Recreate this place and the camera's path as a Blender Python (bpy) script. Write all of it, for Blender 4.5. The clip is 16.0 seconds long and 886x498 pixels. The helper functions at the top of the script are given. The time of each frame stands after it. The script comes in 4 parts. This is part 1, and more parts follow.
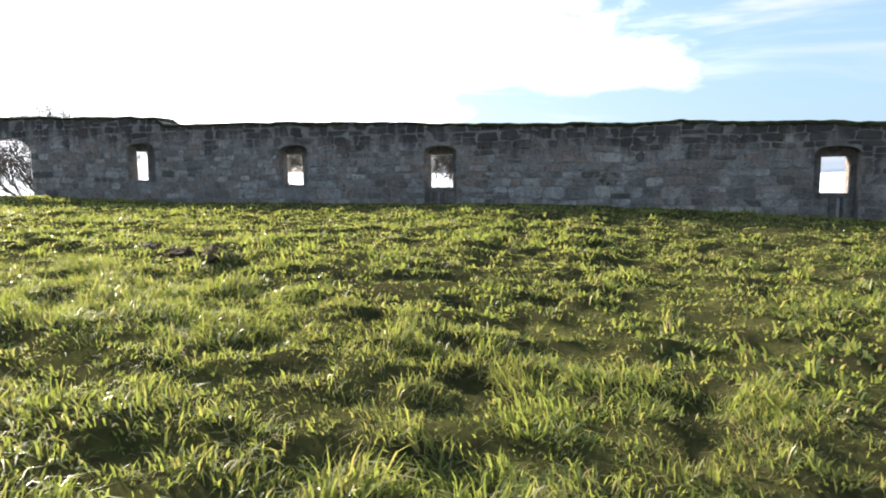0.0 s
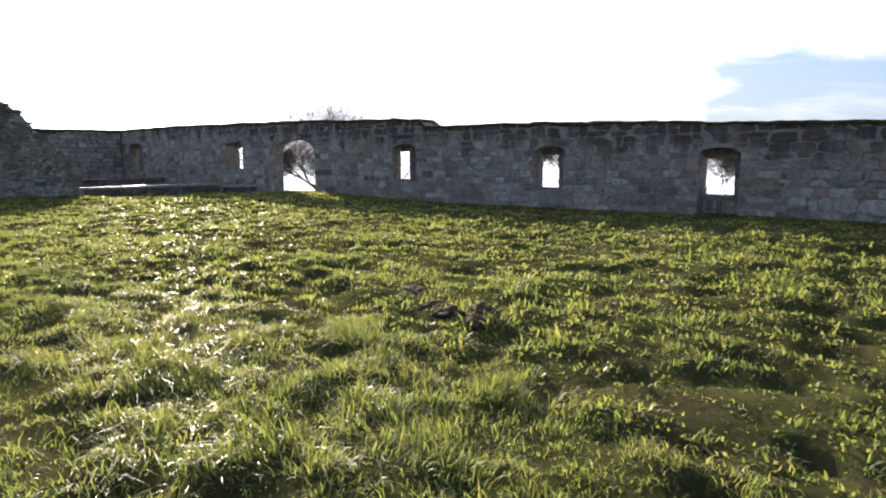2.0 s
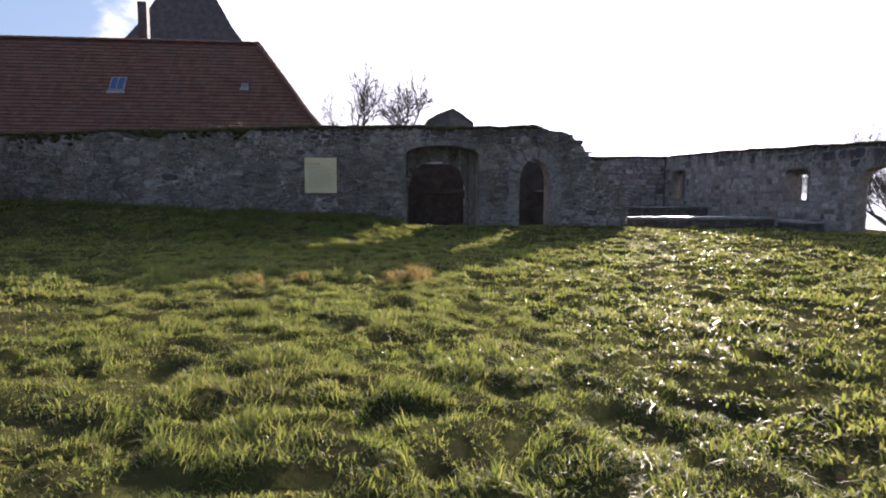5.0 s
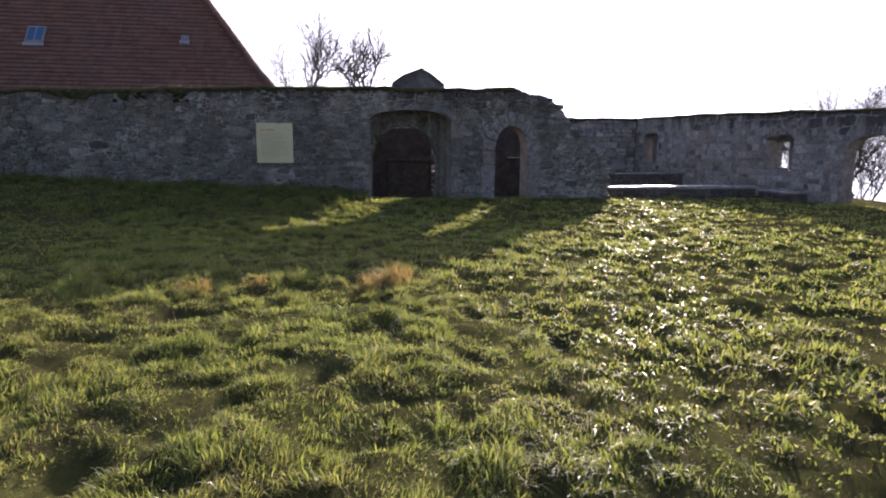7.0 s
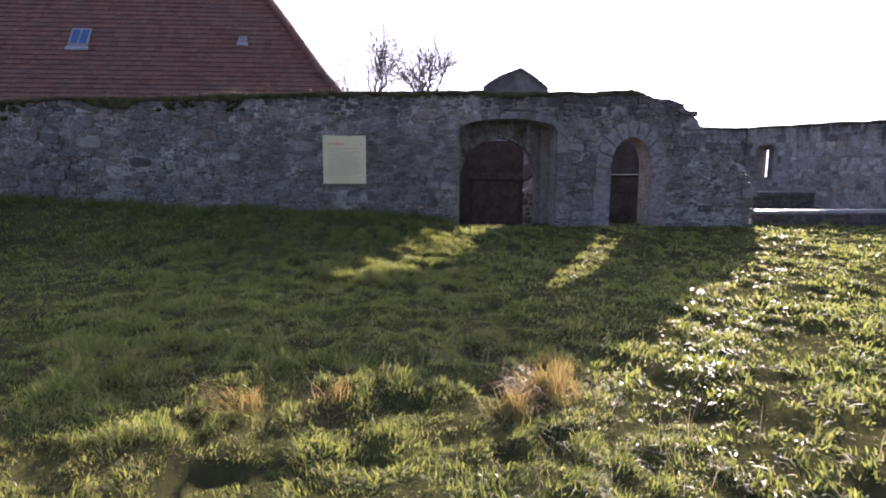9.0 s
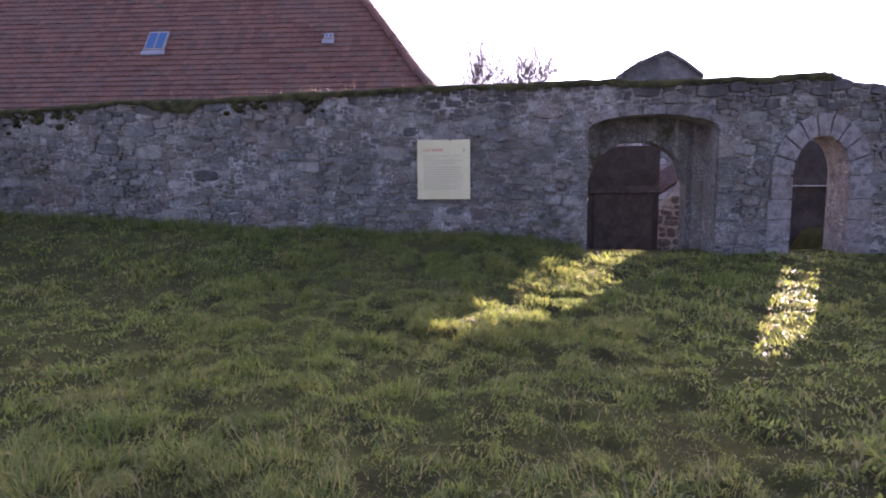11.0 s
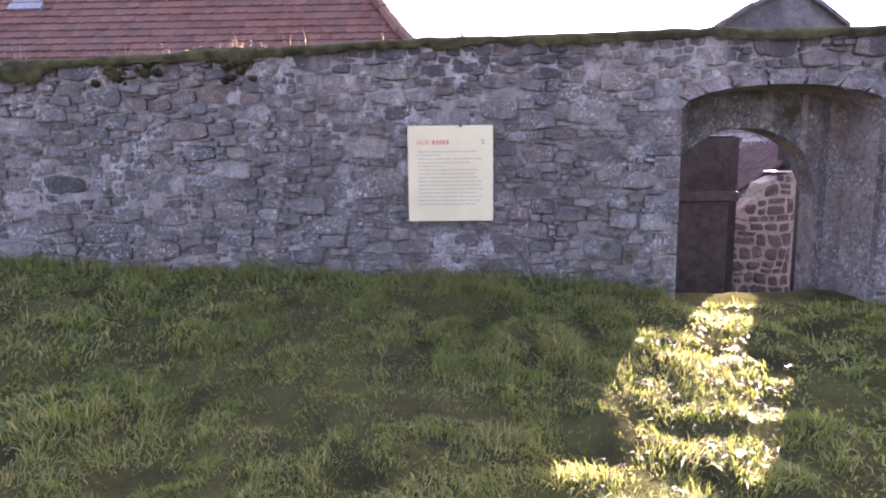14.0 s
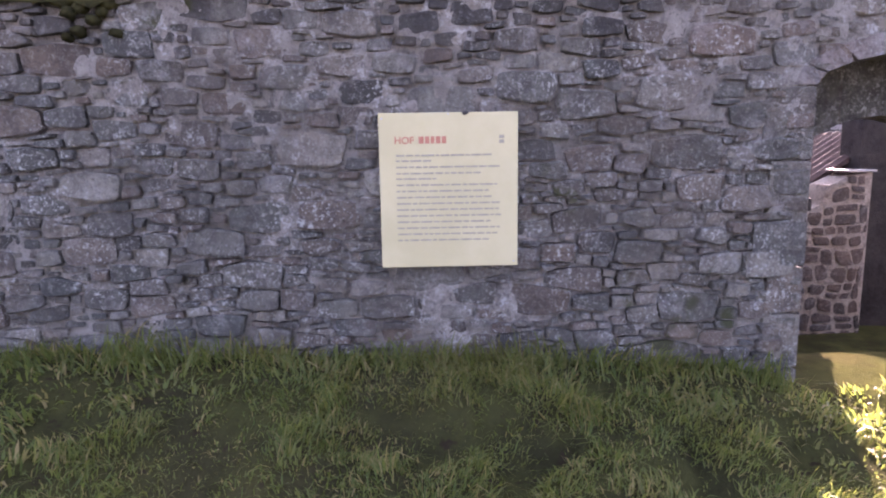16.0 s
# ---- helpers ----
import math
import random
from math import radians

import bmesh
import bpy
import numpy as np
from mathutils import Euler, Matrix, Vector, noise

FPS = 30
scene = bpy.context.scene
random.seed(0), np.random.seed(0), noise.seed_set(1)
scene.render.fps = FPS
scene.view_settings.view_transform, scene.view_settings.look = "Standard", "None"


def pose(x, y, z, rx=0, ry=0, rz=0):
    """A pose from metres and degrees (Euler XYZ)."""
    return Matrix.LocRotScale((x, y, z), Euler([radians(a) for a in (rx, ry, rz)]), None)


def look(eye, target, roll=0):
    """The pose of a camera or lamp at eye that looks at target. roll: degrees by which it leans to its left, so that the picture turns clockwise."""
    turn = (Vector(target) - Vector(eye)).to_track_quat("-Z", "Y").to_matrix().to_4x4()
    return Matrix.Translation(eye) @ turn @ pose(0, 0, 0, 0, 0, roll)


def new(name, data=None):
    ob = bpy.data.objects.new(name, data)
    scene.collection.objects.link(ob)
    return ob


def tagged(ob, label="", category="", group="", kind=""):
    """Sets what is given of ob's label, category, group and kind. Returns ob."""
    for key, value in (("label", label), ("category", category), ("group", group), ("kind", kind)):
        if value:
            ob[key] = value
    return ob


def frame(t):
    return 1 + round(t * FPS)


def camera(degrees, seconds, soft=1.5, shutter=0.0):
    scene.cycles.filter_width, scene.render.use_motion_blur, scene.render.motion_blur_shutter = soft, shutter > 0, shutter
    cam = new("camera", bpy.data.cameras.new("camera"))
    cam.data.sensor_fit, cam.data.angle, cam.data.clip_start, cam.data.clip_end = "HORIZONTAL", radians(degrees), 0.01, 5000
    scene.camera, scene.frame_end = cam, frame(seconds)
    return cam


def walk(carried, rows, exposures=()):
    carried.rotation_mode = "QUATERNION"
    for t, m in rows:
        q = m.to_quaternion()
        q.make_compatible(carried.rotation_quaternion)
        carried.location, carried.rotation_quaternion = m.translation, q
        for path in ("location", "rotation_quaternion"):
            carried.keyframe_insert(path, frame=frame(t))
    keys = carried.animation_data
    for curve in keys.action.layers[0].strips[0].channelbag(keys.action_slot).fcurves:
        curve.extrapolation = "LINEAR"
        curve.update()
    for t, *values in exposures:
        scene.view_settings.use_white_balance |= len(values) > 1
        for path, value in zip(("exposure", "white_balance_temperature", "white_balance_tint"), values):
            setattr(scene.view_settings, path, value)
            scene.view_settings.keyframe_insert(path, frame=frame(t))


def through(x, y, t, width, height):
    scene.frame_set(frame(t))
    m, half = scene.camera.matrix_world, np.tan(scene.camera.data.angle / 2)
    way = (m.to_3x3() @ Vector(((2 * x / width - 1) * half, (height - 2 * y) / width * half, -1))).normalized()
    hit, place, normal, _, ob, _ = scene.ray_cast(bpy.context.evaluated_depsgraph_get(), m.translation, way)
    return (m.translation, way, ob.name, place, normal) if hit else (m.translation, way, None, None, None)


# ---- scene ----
import collections
cam = camera(70.0, 16.0, 2.0)
METRES, EYE, TILT, LEAN, TURN = 18.0, 1.0, 0.0, 0.0, 11.2
PATH = [
    (0, (-0.213, 0.806, 0.98), (-0.829, 2.696, 0.765), -0.5),
    (0.5, (-0.379, 1.085, 1.103), (-1.125, 2.927, 0.878), -0.6),
    (1, (-0.467, 1.236, 1.27), (-1.384, 2.995, 1.015), -1.0),
    (1.5, (-0.733, 1.481, 1.359), (-1.813, 3.147, 1.119), -0.8),
    (2, (-0.957, 1.548, 1.542), (-2.225, 3.071, 1.271), -0.5),
    (2.5, (-1.17, 1.618, 1.65), (-2.632, 2.952, 1.36), -0.9),
    (3, (-1.602, 1.916, 1.687), (-3.242, 3.018, 1.374), -2.0),
    (3.5, (-2.089, 2.095, 1.674), (-3.863, 2.966, 1.367), -2.1),
    (4, (-2.72, 2.34, 1.617), (-4.605, 2.949, 1.341), -1.6),
    (4.5, (-3.31, 2.381, 1.718), (-5.252, 2.774, 1.451), -1.1),
    (5, (-3.634, 2.255, 1.782), (-5.616, 2.438, 1.582), 0.3),
    (7.5, (-5.854, 1.968, 2.163), (-7.794, 2.305, 1.81), 0.5),
    (8, (-6.751, 1.833, 2.177), (-8.703, 2.117, 1.85), 0.8),
    (8.5, (-7.45, 1.685, 2.139), (-9.416, 1.909, 1.849), 0.9),
    (9, (-8.056, 1.535, 2.198), (-10.026, 1.689, 1.893), 0.3),
    (9.5, (-8.575, 1.518, 2.179), (-10.548, 1.587, 1.859), -0.7),
    (10, (-9.2, 1.48, 2.146), (-11.176, 1.451, 1.838), -0.6),
    (12.3, (-12.298, 0.769, 1.991), (-14.274, 0.584, 1.744), -0.7),
    (12.5, (-12.528, 0.704, 1.991), (-14.501, 0.533, 1.716), -0.7),
    (13, (-13.06, 0.64, 2.041), (-15.039, 0.507, 1.788), -0.9),
    (13.5, (-13.652, 0.617, 2.086), (-15.638, 0.539, 1.857), -0.7),
    (14, (-14.309, 0.66, 2.152), (-16.289, 0.612, 1.876), -0.7),
    (14.5, (-14.85, 0.485, 2.203), (-16.825, 0.521, 1.893), -0.9),
    (15, (-15.554, 0.576, 2.187), (-17.53, 0.59, 1.882), -0.9),
    (15.5, (-16.085, 0.505, 2.244), (-18.059, 0.548, 1.929), -0.8),
    (16, (-16.706, 0.448, 2.284), (-18.68, 0.501, 1.967), -0.9),
]
EXPOSURES = [(0.0, 1.9, 6550, 12), (2.5, 1.5, 6400, 19), (5.0, 1.38, 6300, 26), (8.0, 1.62, 6150, 32), (10.0, 2.3, 6000, 44), (12.5, 3.15, 6200, 52), (13.5, 3.6, 6300, 52), (16.0, 3.55, 6700, 50)]
walk(cam, [(t, look(eye, target, roll)) for t, eye, target, roll in PATH], EXPOSURES)


# ---- world, sun, sky ----
SUN_AZ, SUN_EL = 152.4, 17.5
sun_dir = Vector((math.cos(radians(SUN_AZ)) * math.cos(radians(SUN_EL)), math.sin(radians(SUN_AZ)) * math.cos(radians(SUN_EL)), math.sin(radians(SUN_EL))))
sun_lamp = bpy.data.lights.new("sun", "SUN")
sun_lamp.energy, sun_lamp.angle, sun_lamp.color = 5.0, radians(0.6), (1.0, 0.90, 0.74)
sun_ob = new("sun", sun_lamp)
sun_ob.matrix_world = look((0, 0, 40), Vector((0, 0, 40)) - sun_dir)

world = bpy.data.worlds.new("world")
scene.world = world
world.use_nodes = True


class Nodes:
    """Short helper round a node tree."""

    def __init__(self, tree):
        self.tree = tree
        tree.nodes.clear()

    def add(self, kind, out=0, inputs=(), **props):
        n = self.tree.nodes.new(kind)
        for k, v in props.items():
            setattr(n, k, v)
        for key, v in dict(inputs).items():
            if isinstance(v, bpy.types.NodeSocket):
                self.tree.links.new(v, n.inputs[key])
            else:
                n.inputs[key].default_value = v
        return n.outputs[out] if out is not None else n

    def math(self, op, a, b=0.0, c=0.0, clamp=False):
        return self.add("ShaderNodeMath", inputs={0: a, 1: b, 2: c}, operation=op, use_clamp=clamp)

    def mix(self, f, a, b, blend="MIX"):
        return self.add("ShaderNodeMix", 2, {0: f, 6: a, 7: b}, data_type="RGBA", blend_type=blend)

    def ramp(self, f, stops):
        n = self.tree.nodes.new("ShaderNodeValToRGB")
        e = n.color_ramp.elements
        e[0].position, e[0].color = stops[0][0], (*stops[0][1], 1)
        e[1].position, e[1].color = stops[-1][0], (*stops[-1][1], 1)
        for p, c in stops[1:-1]:
            e.new(p).color = (*c, 1)
        self.tree.links.new(f, n.inputs[0])
        return n.outputs[0]

    def step(self, f, lo, hi):
        return self.add("ShaderNodeMapRange", inputs={0: f, 1: lo, 2: hi, 3: 0.0, 4: 1.0}, interpolation_type="SMOOTHSTEP")

    def noise(self, vec, scale, detail=4.0, rough=0.55, dist=0.0, out=0):
        return self.add("ShaderNodeTexNoise", out, {"Vector": vec, "Scale": scale, "Detail": detail, "Roughness": rough, "Distortion": dist})


def make_world():
    n = Nodes(world.node_tree)
    sky = n.add("ShaderNodeTexSky", sky_type="NISHITA", sun_disc=False, sun_elevation=radians(SUN_EL), sun_rotation=radians(90 - SUN_AZ), air_density=1.0, dust_density=2.0, ozone_density=1.0)
    way = n.add("ShaderNodeTexCoord", 0)
    flat = n.add("ShaderNodeMapping", inputs={"Vector": way, "Scale": (1.0, 1.0, 2.6)})
    big = n.noise(flat, 1.7, 6, 0.55, 0.3)
    fine = n.noise(flat, 5.5, 6, 0.6, 0.4)
    cover = n.math("ADD", big, n.math("MULTIPLY", n.math("SUBTRACT", fine, 0.5), 0.35))
    near = n.math("MAXIMUM", n.add("ShaderNodeVectorMath", 1, {0: way, 1: tuple(sun_dir)}, operation="DOT_PRODUCT"), 0.0)
    glow = n.math("POWER", near, 4.0)
    cover = n.math("ADD", cover, n.math("MULTIPLY", n.math("POWER", near, 4.0), 0.49))
    drawn = n.add("ShaderNodeMapping", inputs={"Vector": way, "Rotation": (0.0, 0.25, 0.5), "Scale": (0.9, 1.6, 6.5)})
    wisps = n.math("MULTIPLY", n.step(n.noise(drawn, 1.9, 6, 0.6, 0.6), 0.46, 0.72), 0.75)
    fac = n.math("MAXIMUM", n.step(cover, 0.64, 0.74), wisps)
    grey = n.mix(n.step(n.noise(flat, 3.1, 5), 0.42, 0.72), (0.66, 0.69, 0.74, 1), (0.95, 0.97, 1.0, 1))
    lit = n.math("ADD", 0.60, n.math("MULTIPLY", glow, 2.4))
    cloud = n.add("ShaderNodeVectorMath", 0, {0: grey, "Scale": lit}, operation="SCALE")
    clear = n.add("ShaderNodeVectorMath", 0, {0: sky, "Scale": 0.12}, operation="SCALE")
    clear = n.mix(0.7, clear, (0.17, 0.28, 0.42, 1))
    bg = n.add("ShaderNodeBackground", inputs={"Color": n.mix(fac, clear, cloud), "Strength": 0.68})
    n.add("ShaderNodeOutputWorld", None, {"Surface": bg})


make_world()


# ---- materials ----
def material(name):
    m = bpy.data.materials.new(name)
    m.use_nodes = True
    return m, Nodes(m.node_tree)


def finish(n, color, rough=0.8, bump=None, strength=0.4, distance=0.02, spec=0.3, extra=()):
    ins = {"Base Color": color, "Roughness": rough, "Specular IOR Level": spec}
    if bump is not None:
        ins["Normal"] = n.add("ShaderNodeBump", inputs={"Height": bump, "Strength": strength, "Distance": distance})
    ins.update(dict(extra))
    s = n.add("ShaderNodeBsdfPrincipled", inputs=ins)
    n.add("ShaderNodeOutputMaterial", None, {"Surface": s})


def piece_random(n):
    a = n.add("ShaderNodeObjectInfo", 5)
    b = n.add("ShaderNodeNewGeometry", 8)
    return n.math("FRACT", n.math("ADD", n.math("MULTIPLY", a, 7.31), b))


def place(n):
    return n.add("ShaderNodeNewGeometry", 0)


def stone_material(name, stops, lichen=0.5, dark=0.5, streaks=None, blotch=0.72):
    m, n = material(name)
    p, r = place(n), piece_random(n)
    base = n.ramp(r, stops)
    mott = n.noise(p, 9.0, 6, 0.65)
    base = n.mix(n.step(mott, 0.40, 0.66), base, n.mix(blotch, base, (0.065, 0.055, 0.052, 1)))
    pale = n.noise(p, 5.0, 8, 0.72, 0.4)
    base = n.mix(n.math("MULTIPLY", n.step(pale, 0.52, 0.66), 0.40), base, (0.40, 0.37, 0.345, 1))
    warm = n.noise(p, 1.1, 4, 0.6)
    base = n.mix(n.math("MULTIPLY", n.step(warm, 0.48, 0.70), 0.32), base, (0.25, 0.175, 0.13, 1))
    spots = n.math("MAXIMUM", n.step(n.noise(p, 24.0, 6, 0.72), 0.54, 0.62), n.step(n.noise(p, 48.0, 4, 0.7), 0.56, 0.64))
    patch = n.step(n.noise(p, 2.0, 5, 0.65), 0.42, 0.60)
    base = n.mix(n.math("MULTIPLY", n.math("MULTIPLY", spots, patch), lichen), base, (0.58, 0.575, 0.53, 1))
    crust = n.noise(p, 34.0, 8, 0.78, 0.3)
    base = n.mix(n.math("MULTIPLY", n.step(crust, 0.53, 0.64), 0.30 + 0.25 * lichen), base, (0.43, 0.42, 0.365, 1))
    base = n.mix(n.math("MULTIPLY", n.step(crust, 0.47, 0.36), 0.55), base, (0.062, 0.056, 0.050, 1))
    soot = n.step(n.noise(p, 0.9, 5, 0.6, 0.5), 0.50, 0.70)
    base = n.mix(n.math("MULTIPLY", soot, dark), base, (0.055, 0.048, 0.046, 1))
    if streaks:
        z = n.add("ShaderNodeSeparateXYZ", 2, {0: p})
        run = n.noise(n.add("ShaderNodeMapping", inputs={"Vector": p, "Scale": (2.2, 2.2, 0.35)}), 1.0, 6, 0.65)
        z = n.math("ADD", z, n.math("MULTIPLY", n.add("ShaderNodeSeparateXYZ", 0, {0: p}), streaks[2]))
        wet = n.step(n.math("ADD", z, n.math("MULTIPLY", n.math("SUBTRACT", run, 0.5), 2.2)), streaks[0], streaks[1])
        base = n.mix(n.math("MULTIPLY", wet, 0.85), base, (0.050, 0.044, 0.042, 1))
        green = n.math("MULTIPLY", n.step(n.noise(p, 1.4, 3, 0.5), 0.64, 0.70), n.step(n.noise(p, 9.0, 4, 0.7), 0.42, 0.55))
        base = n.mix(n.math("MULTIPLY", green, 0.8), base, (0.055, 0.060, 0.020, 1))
    h = n.math("ADD", n.noise(p, 14.0, 7, 0.7), n.math("MULTIPLY", n.noise(p, 60.0, 4, 0.7), 0.4))
    finish(n, base, 0.88, h, 1.0, 0.06, 0.2)
    return m


def mortar_material(name, a, b, dark=0.4, lichen=0.0):
    m, n = material(name)
    p = place(n)
    base = n.mix(n.step(n.noise(p, 3.0, 6, 0.65), 0.35, 0.70), a, b)
    base = n.mix(n.math("MULTIPLY", n.step(n.noise(p, 13.0, 7, 0.72), 0.48, 0.64), 0.5), base, (0.07, 0.06, 0.057, 1))
    base = n.mix(n.math("MULTIPLY", n.step(n.noise(p, 0.8, 5, 0.6), 0.48, 0.70), dark), base, (0.05, 0.045, 0.042, 1))
    crust = n.noise(p, 34.0, 8, 0.78, 0.3)
    base = n.mix(n.math("MULTIPLY", n.step(crust, 0.48, 0.37), 0.5), base, (0.062, 0.056, 0.050, 1))
    if lichen:
        spots = n.step(n.noise(p, 24.0, 6, 0.72), 0.50, 0.62)
        patch = n.step(n.noise(p, 2.0, 5, 0.65), 0.42, 0.60)
        base = n.mix(n.math("MULTIPLY", n.math("MULTIPLY", spots, patch), lichen), base, (0.62, 0.60, 0.57, 1))
    h = n.math("ADD", n.noise(p, 11.0, 8, 0.75), n.math("MULTIPLY", n.noise(p, 45.0, 5, 0.7), 0.5))
    finish(n, base, 0.95, h, 1.0, 0.07, 0.1)
    return m


RUBBLE = stone_material("rubble_stone", [(0.0, (0.065, 0.062, 0.054)), (0.2, (0.185, 0.172, 0.142)), (0.4, (0.095, 0.097, 0.086)), (0.6, (0.28, 0.26, 0.215)), (0.8, (0.175, 0.132, 0.102)), (1.0, (0.125, 0.13, 0.115))], 0.75, 0.30, (2.8, 3.4, 0.0), 0.55)
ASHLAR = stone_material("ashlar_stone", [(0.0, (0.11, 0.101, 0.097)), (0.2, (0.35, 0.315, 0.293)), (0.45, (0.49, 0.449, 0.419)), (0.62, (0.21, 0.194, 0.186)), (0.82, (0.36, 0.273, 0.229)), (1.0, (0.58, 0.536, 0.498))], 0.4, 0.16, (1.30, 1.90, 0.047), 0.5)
DRESSED = stone_material("dressed_stone", [(0.0, (0.24, 0.21, 0.19)), (0.5, (0.30, 0.265, 0.24)), (1.0, (0.27, 0.235, 0.225))], 0.35, 0.30)
FIELD = stone_material("field_stone", [(0.0, (0.105, 0.075, 0.062)), (0.5, (0.072, 0.064, 0.058)), (1.0, (0.14, 0.098, 0.082))], 0.15, 0.2)
MORTAR = mortar_material("old_mortar", (0.28, 0.25, 0.215, 1), (0.43, 0.39, 0.34, 1), 0.25, 0.75)
MORTAR_DARK = mortar_material("weathered_mortar", (0.13, 0.12, 0.11, 1), (0.26, 0.24, 0.22, 1), 0.55)
# Plaster darkened to hold the shade of the yard behind the gateway.
SHEDWALL = mortar_material("shaded_plaster", (0.035, 0.030, 0.028, 1), (0.07, 0.062, 0.057, 1), 0.4)
MORTAR_LONG = mortar_material("grey_mortar", (0.25, 0.23, 0.212, 1), (0.39, 0.36, 0.335, 1), 0.25)
MORTAR_PALE = mortar_material("pale_mortar", (0.36, 0.31, 0.26, 1), (0.46, 0.41, 0.35, 1), 0.1)


def plain_material(name, a, b, scale, rough=0.8, bump=0.4, spec=0.3, metal=0.0):
    m, n = material(name)
    p = place(n)
    base = n.mix(n.step(n.noise(p, scale, 6, 0.65), 0.35, 0.68), a, b)
    finish(n, base, rough, n.noise(p, scale * 5, 5, 0.7), bump, 0.01, spec, {"Metallic": metal})
    return m


MOSS = plain_material("moss", (0.020, 0.019, 0.009, 1), (0.060, 0.056, 0.022, 1), 7.0, 0.95, 1.0, 0.05)
BARK = plain_material("bark", (0.055, 0.045, 0.038, 1), (0.10, 0.085, 0.07, 1), 6.0, 0.9, 0.6)
SOIL = plain_material("soil", (0.050, 0.037, 0.024, 1), (0.105, 0.078, 0.050, 1), 18.0, 0.95, 1.0, 0.1)
PLASTER = plain_material("house_plaster", (0.42, 0.38, 0.33, 1), (0.52, 0.48, 0.42, 1), 3.0, 0.9)
SLATE = plain_material("slate", (0.032, 0.028, 0.027, 1), (0.06, 0.052, 0.048, 1), 4.0, 0.7)
CAPSTONE = plain_material("wet_capstone", (0.22, 0.21, 0.20, 1), (0.34, 0.32, 0.30, 1), 5.0, 0.22, 0.5, 0.6)
# Old wood taken nearly black for the shade inside the passage.
OLDWOOD = plain_material("shaded_old_wood", (0.022, 0.019, 0.017, 1), (0.05, 0.043, 0.037, 1), 7.0, 0.85)
METAL = plain_material("zinc", (0.15, 0.145, 0.15, 1), (0.21, 0.20, 0.205, 1), 8.0, 0.6, 0.1, 0.4, 0.3)
LIP = plain_material("window_frame_metal", (0.14, 0.13, 0.13, 1), (0.20, 0.18, 0.17, 1), 8.0, 0.6, 0.1)
BOARD = plain_material("board_panel", (0.47, 0.415, 0.235, 1), (0.52, 0.46, 0.27, 1), 2.5, 0.55, 0.05)
INK = plain_material("grey_print", (0.27, 0.25, 0.19, 1), (0.34, 0.31, 0.24, 1), 40.0, 0.7, 0.0)
INK_RED = plain_material("red_print", (0.42, 0.16, 0.10, 1), (0.48, 0.22, 0.15, 1), 40.0, 0.7, 0.0)
STEEL = plain_material("screw_steel", (0.35, 0.35, 0.34, 1), (0.5, 0.5, 0.48, 1), 20.0, 0.4, 0.1, 0.5, 1.0)


def glass_material():
    m, n = material("skylight_glass")
    finish(n, (0.02, 0.06, 0.14, 1), 0.18, None, spec=0.25)
    return m


GLASS = glass_material()


def tile_material():
    m, n = material("clay_tile")
    p, r = place(n), piece_random(n)
    base = n.ramp(r, [(0.0, (0.072, 0.030, 0.020)), (0.4, (0.098, 0.041, 0.026)), (0.75, (0.115, 0.052, 0.033)), (1.0, (0.064, 0.036, 0.025))])
    base = n.mix(n.math("MULTIPLY", n.step(n.noise(p, 0.8, 5, 0.6), 0.45, 0.7), 0.5), base, (0.085, 0.052, 0.040, 1))
    base = n.mix(n.math("MULTIPLY", n.step(n.noise(p, 16.0, 4, 0.6), 0.56, 0.7), 0.3), base, (0.20, 0.16, 0.12, 1))
    finish(n, base, 0.8, n.noise(p, 40.0, 4, 0.6), 0.3, 0.01, 0.3)
    return m


TILE = tile_material()
WETTILE = plain_material("wet_tile", (0.05, 0.034, 0.030, 1), (0.085, 0.058, 0.05, 1), 6.0, 0.9, 0.4, 0.03)


def turf_material():
    m, n = material("turf")
    p = place(n)
    base = n.mix(n.step(n.noise(p, 2.2, 6, 0.65), 0.36, 0.66), (0.056, 0.055, 0.026, 1), (0.100, 0.102, 0.036, 1))
    base = n.mix(n.step(n.noise(p, 7.0, 5, 0.7), 0.56, 0.70), base, (0.058, 0.042, 0.028, 1))
    base = n.mix(n.math("MULTIPLY", n.step(n.noise(p, 0.5, 4, 0.6), 0.52, 0.7), 0.4), base, (0.115, 0.095, 0.045, 1))
    finish(n, base, 1.0, n.noise(p, 34.0, 8, 0.75), 1.0, 0.08, 0.0)
    return m


TURF = turf_material()


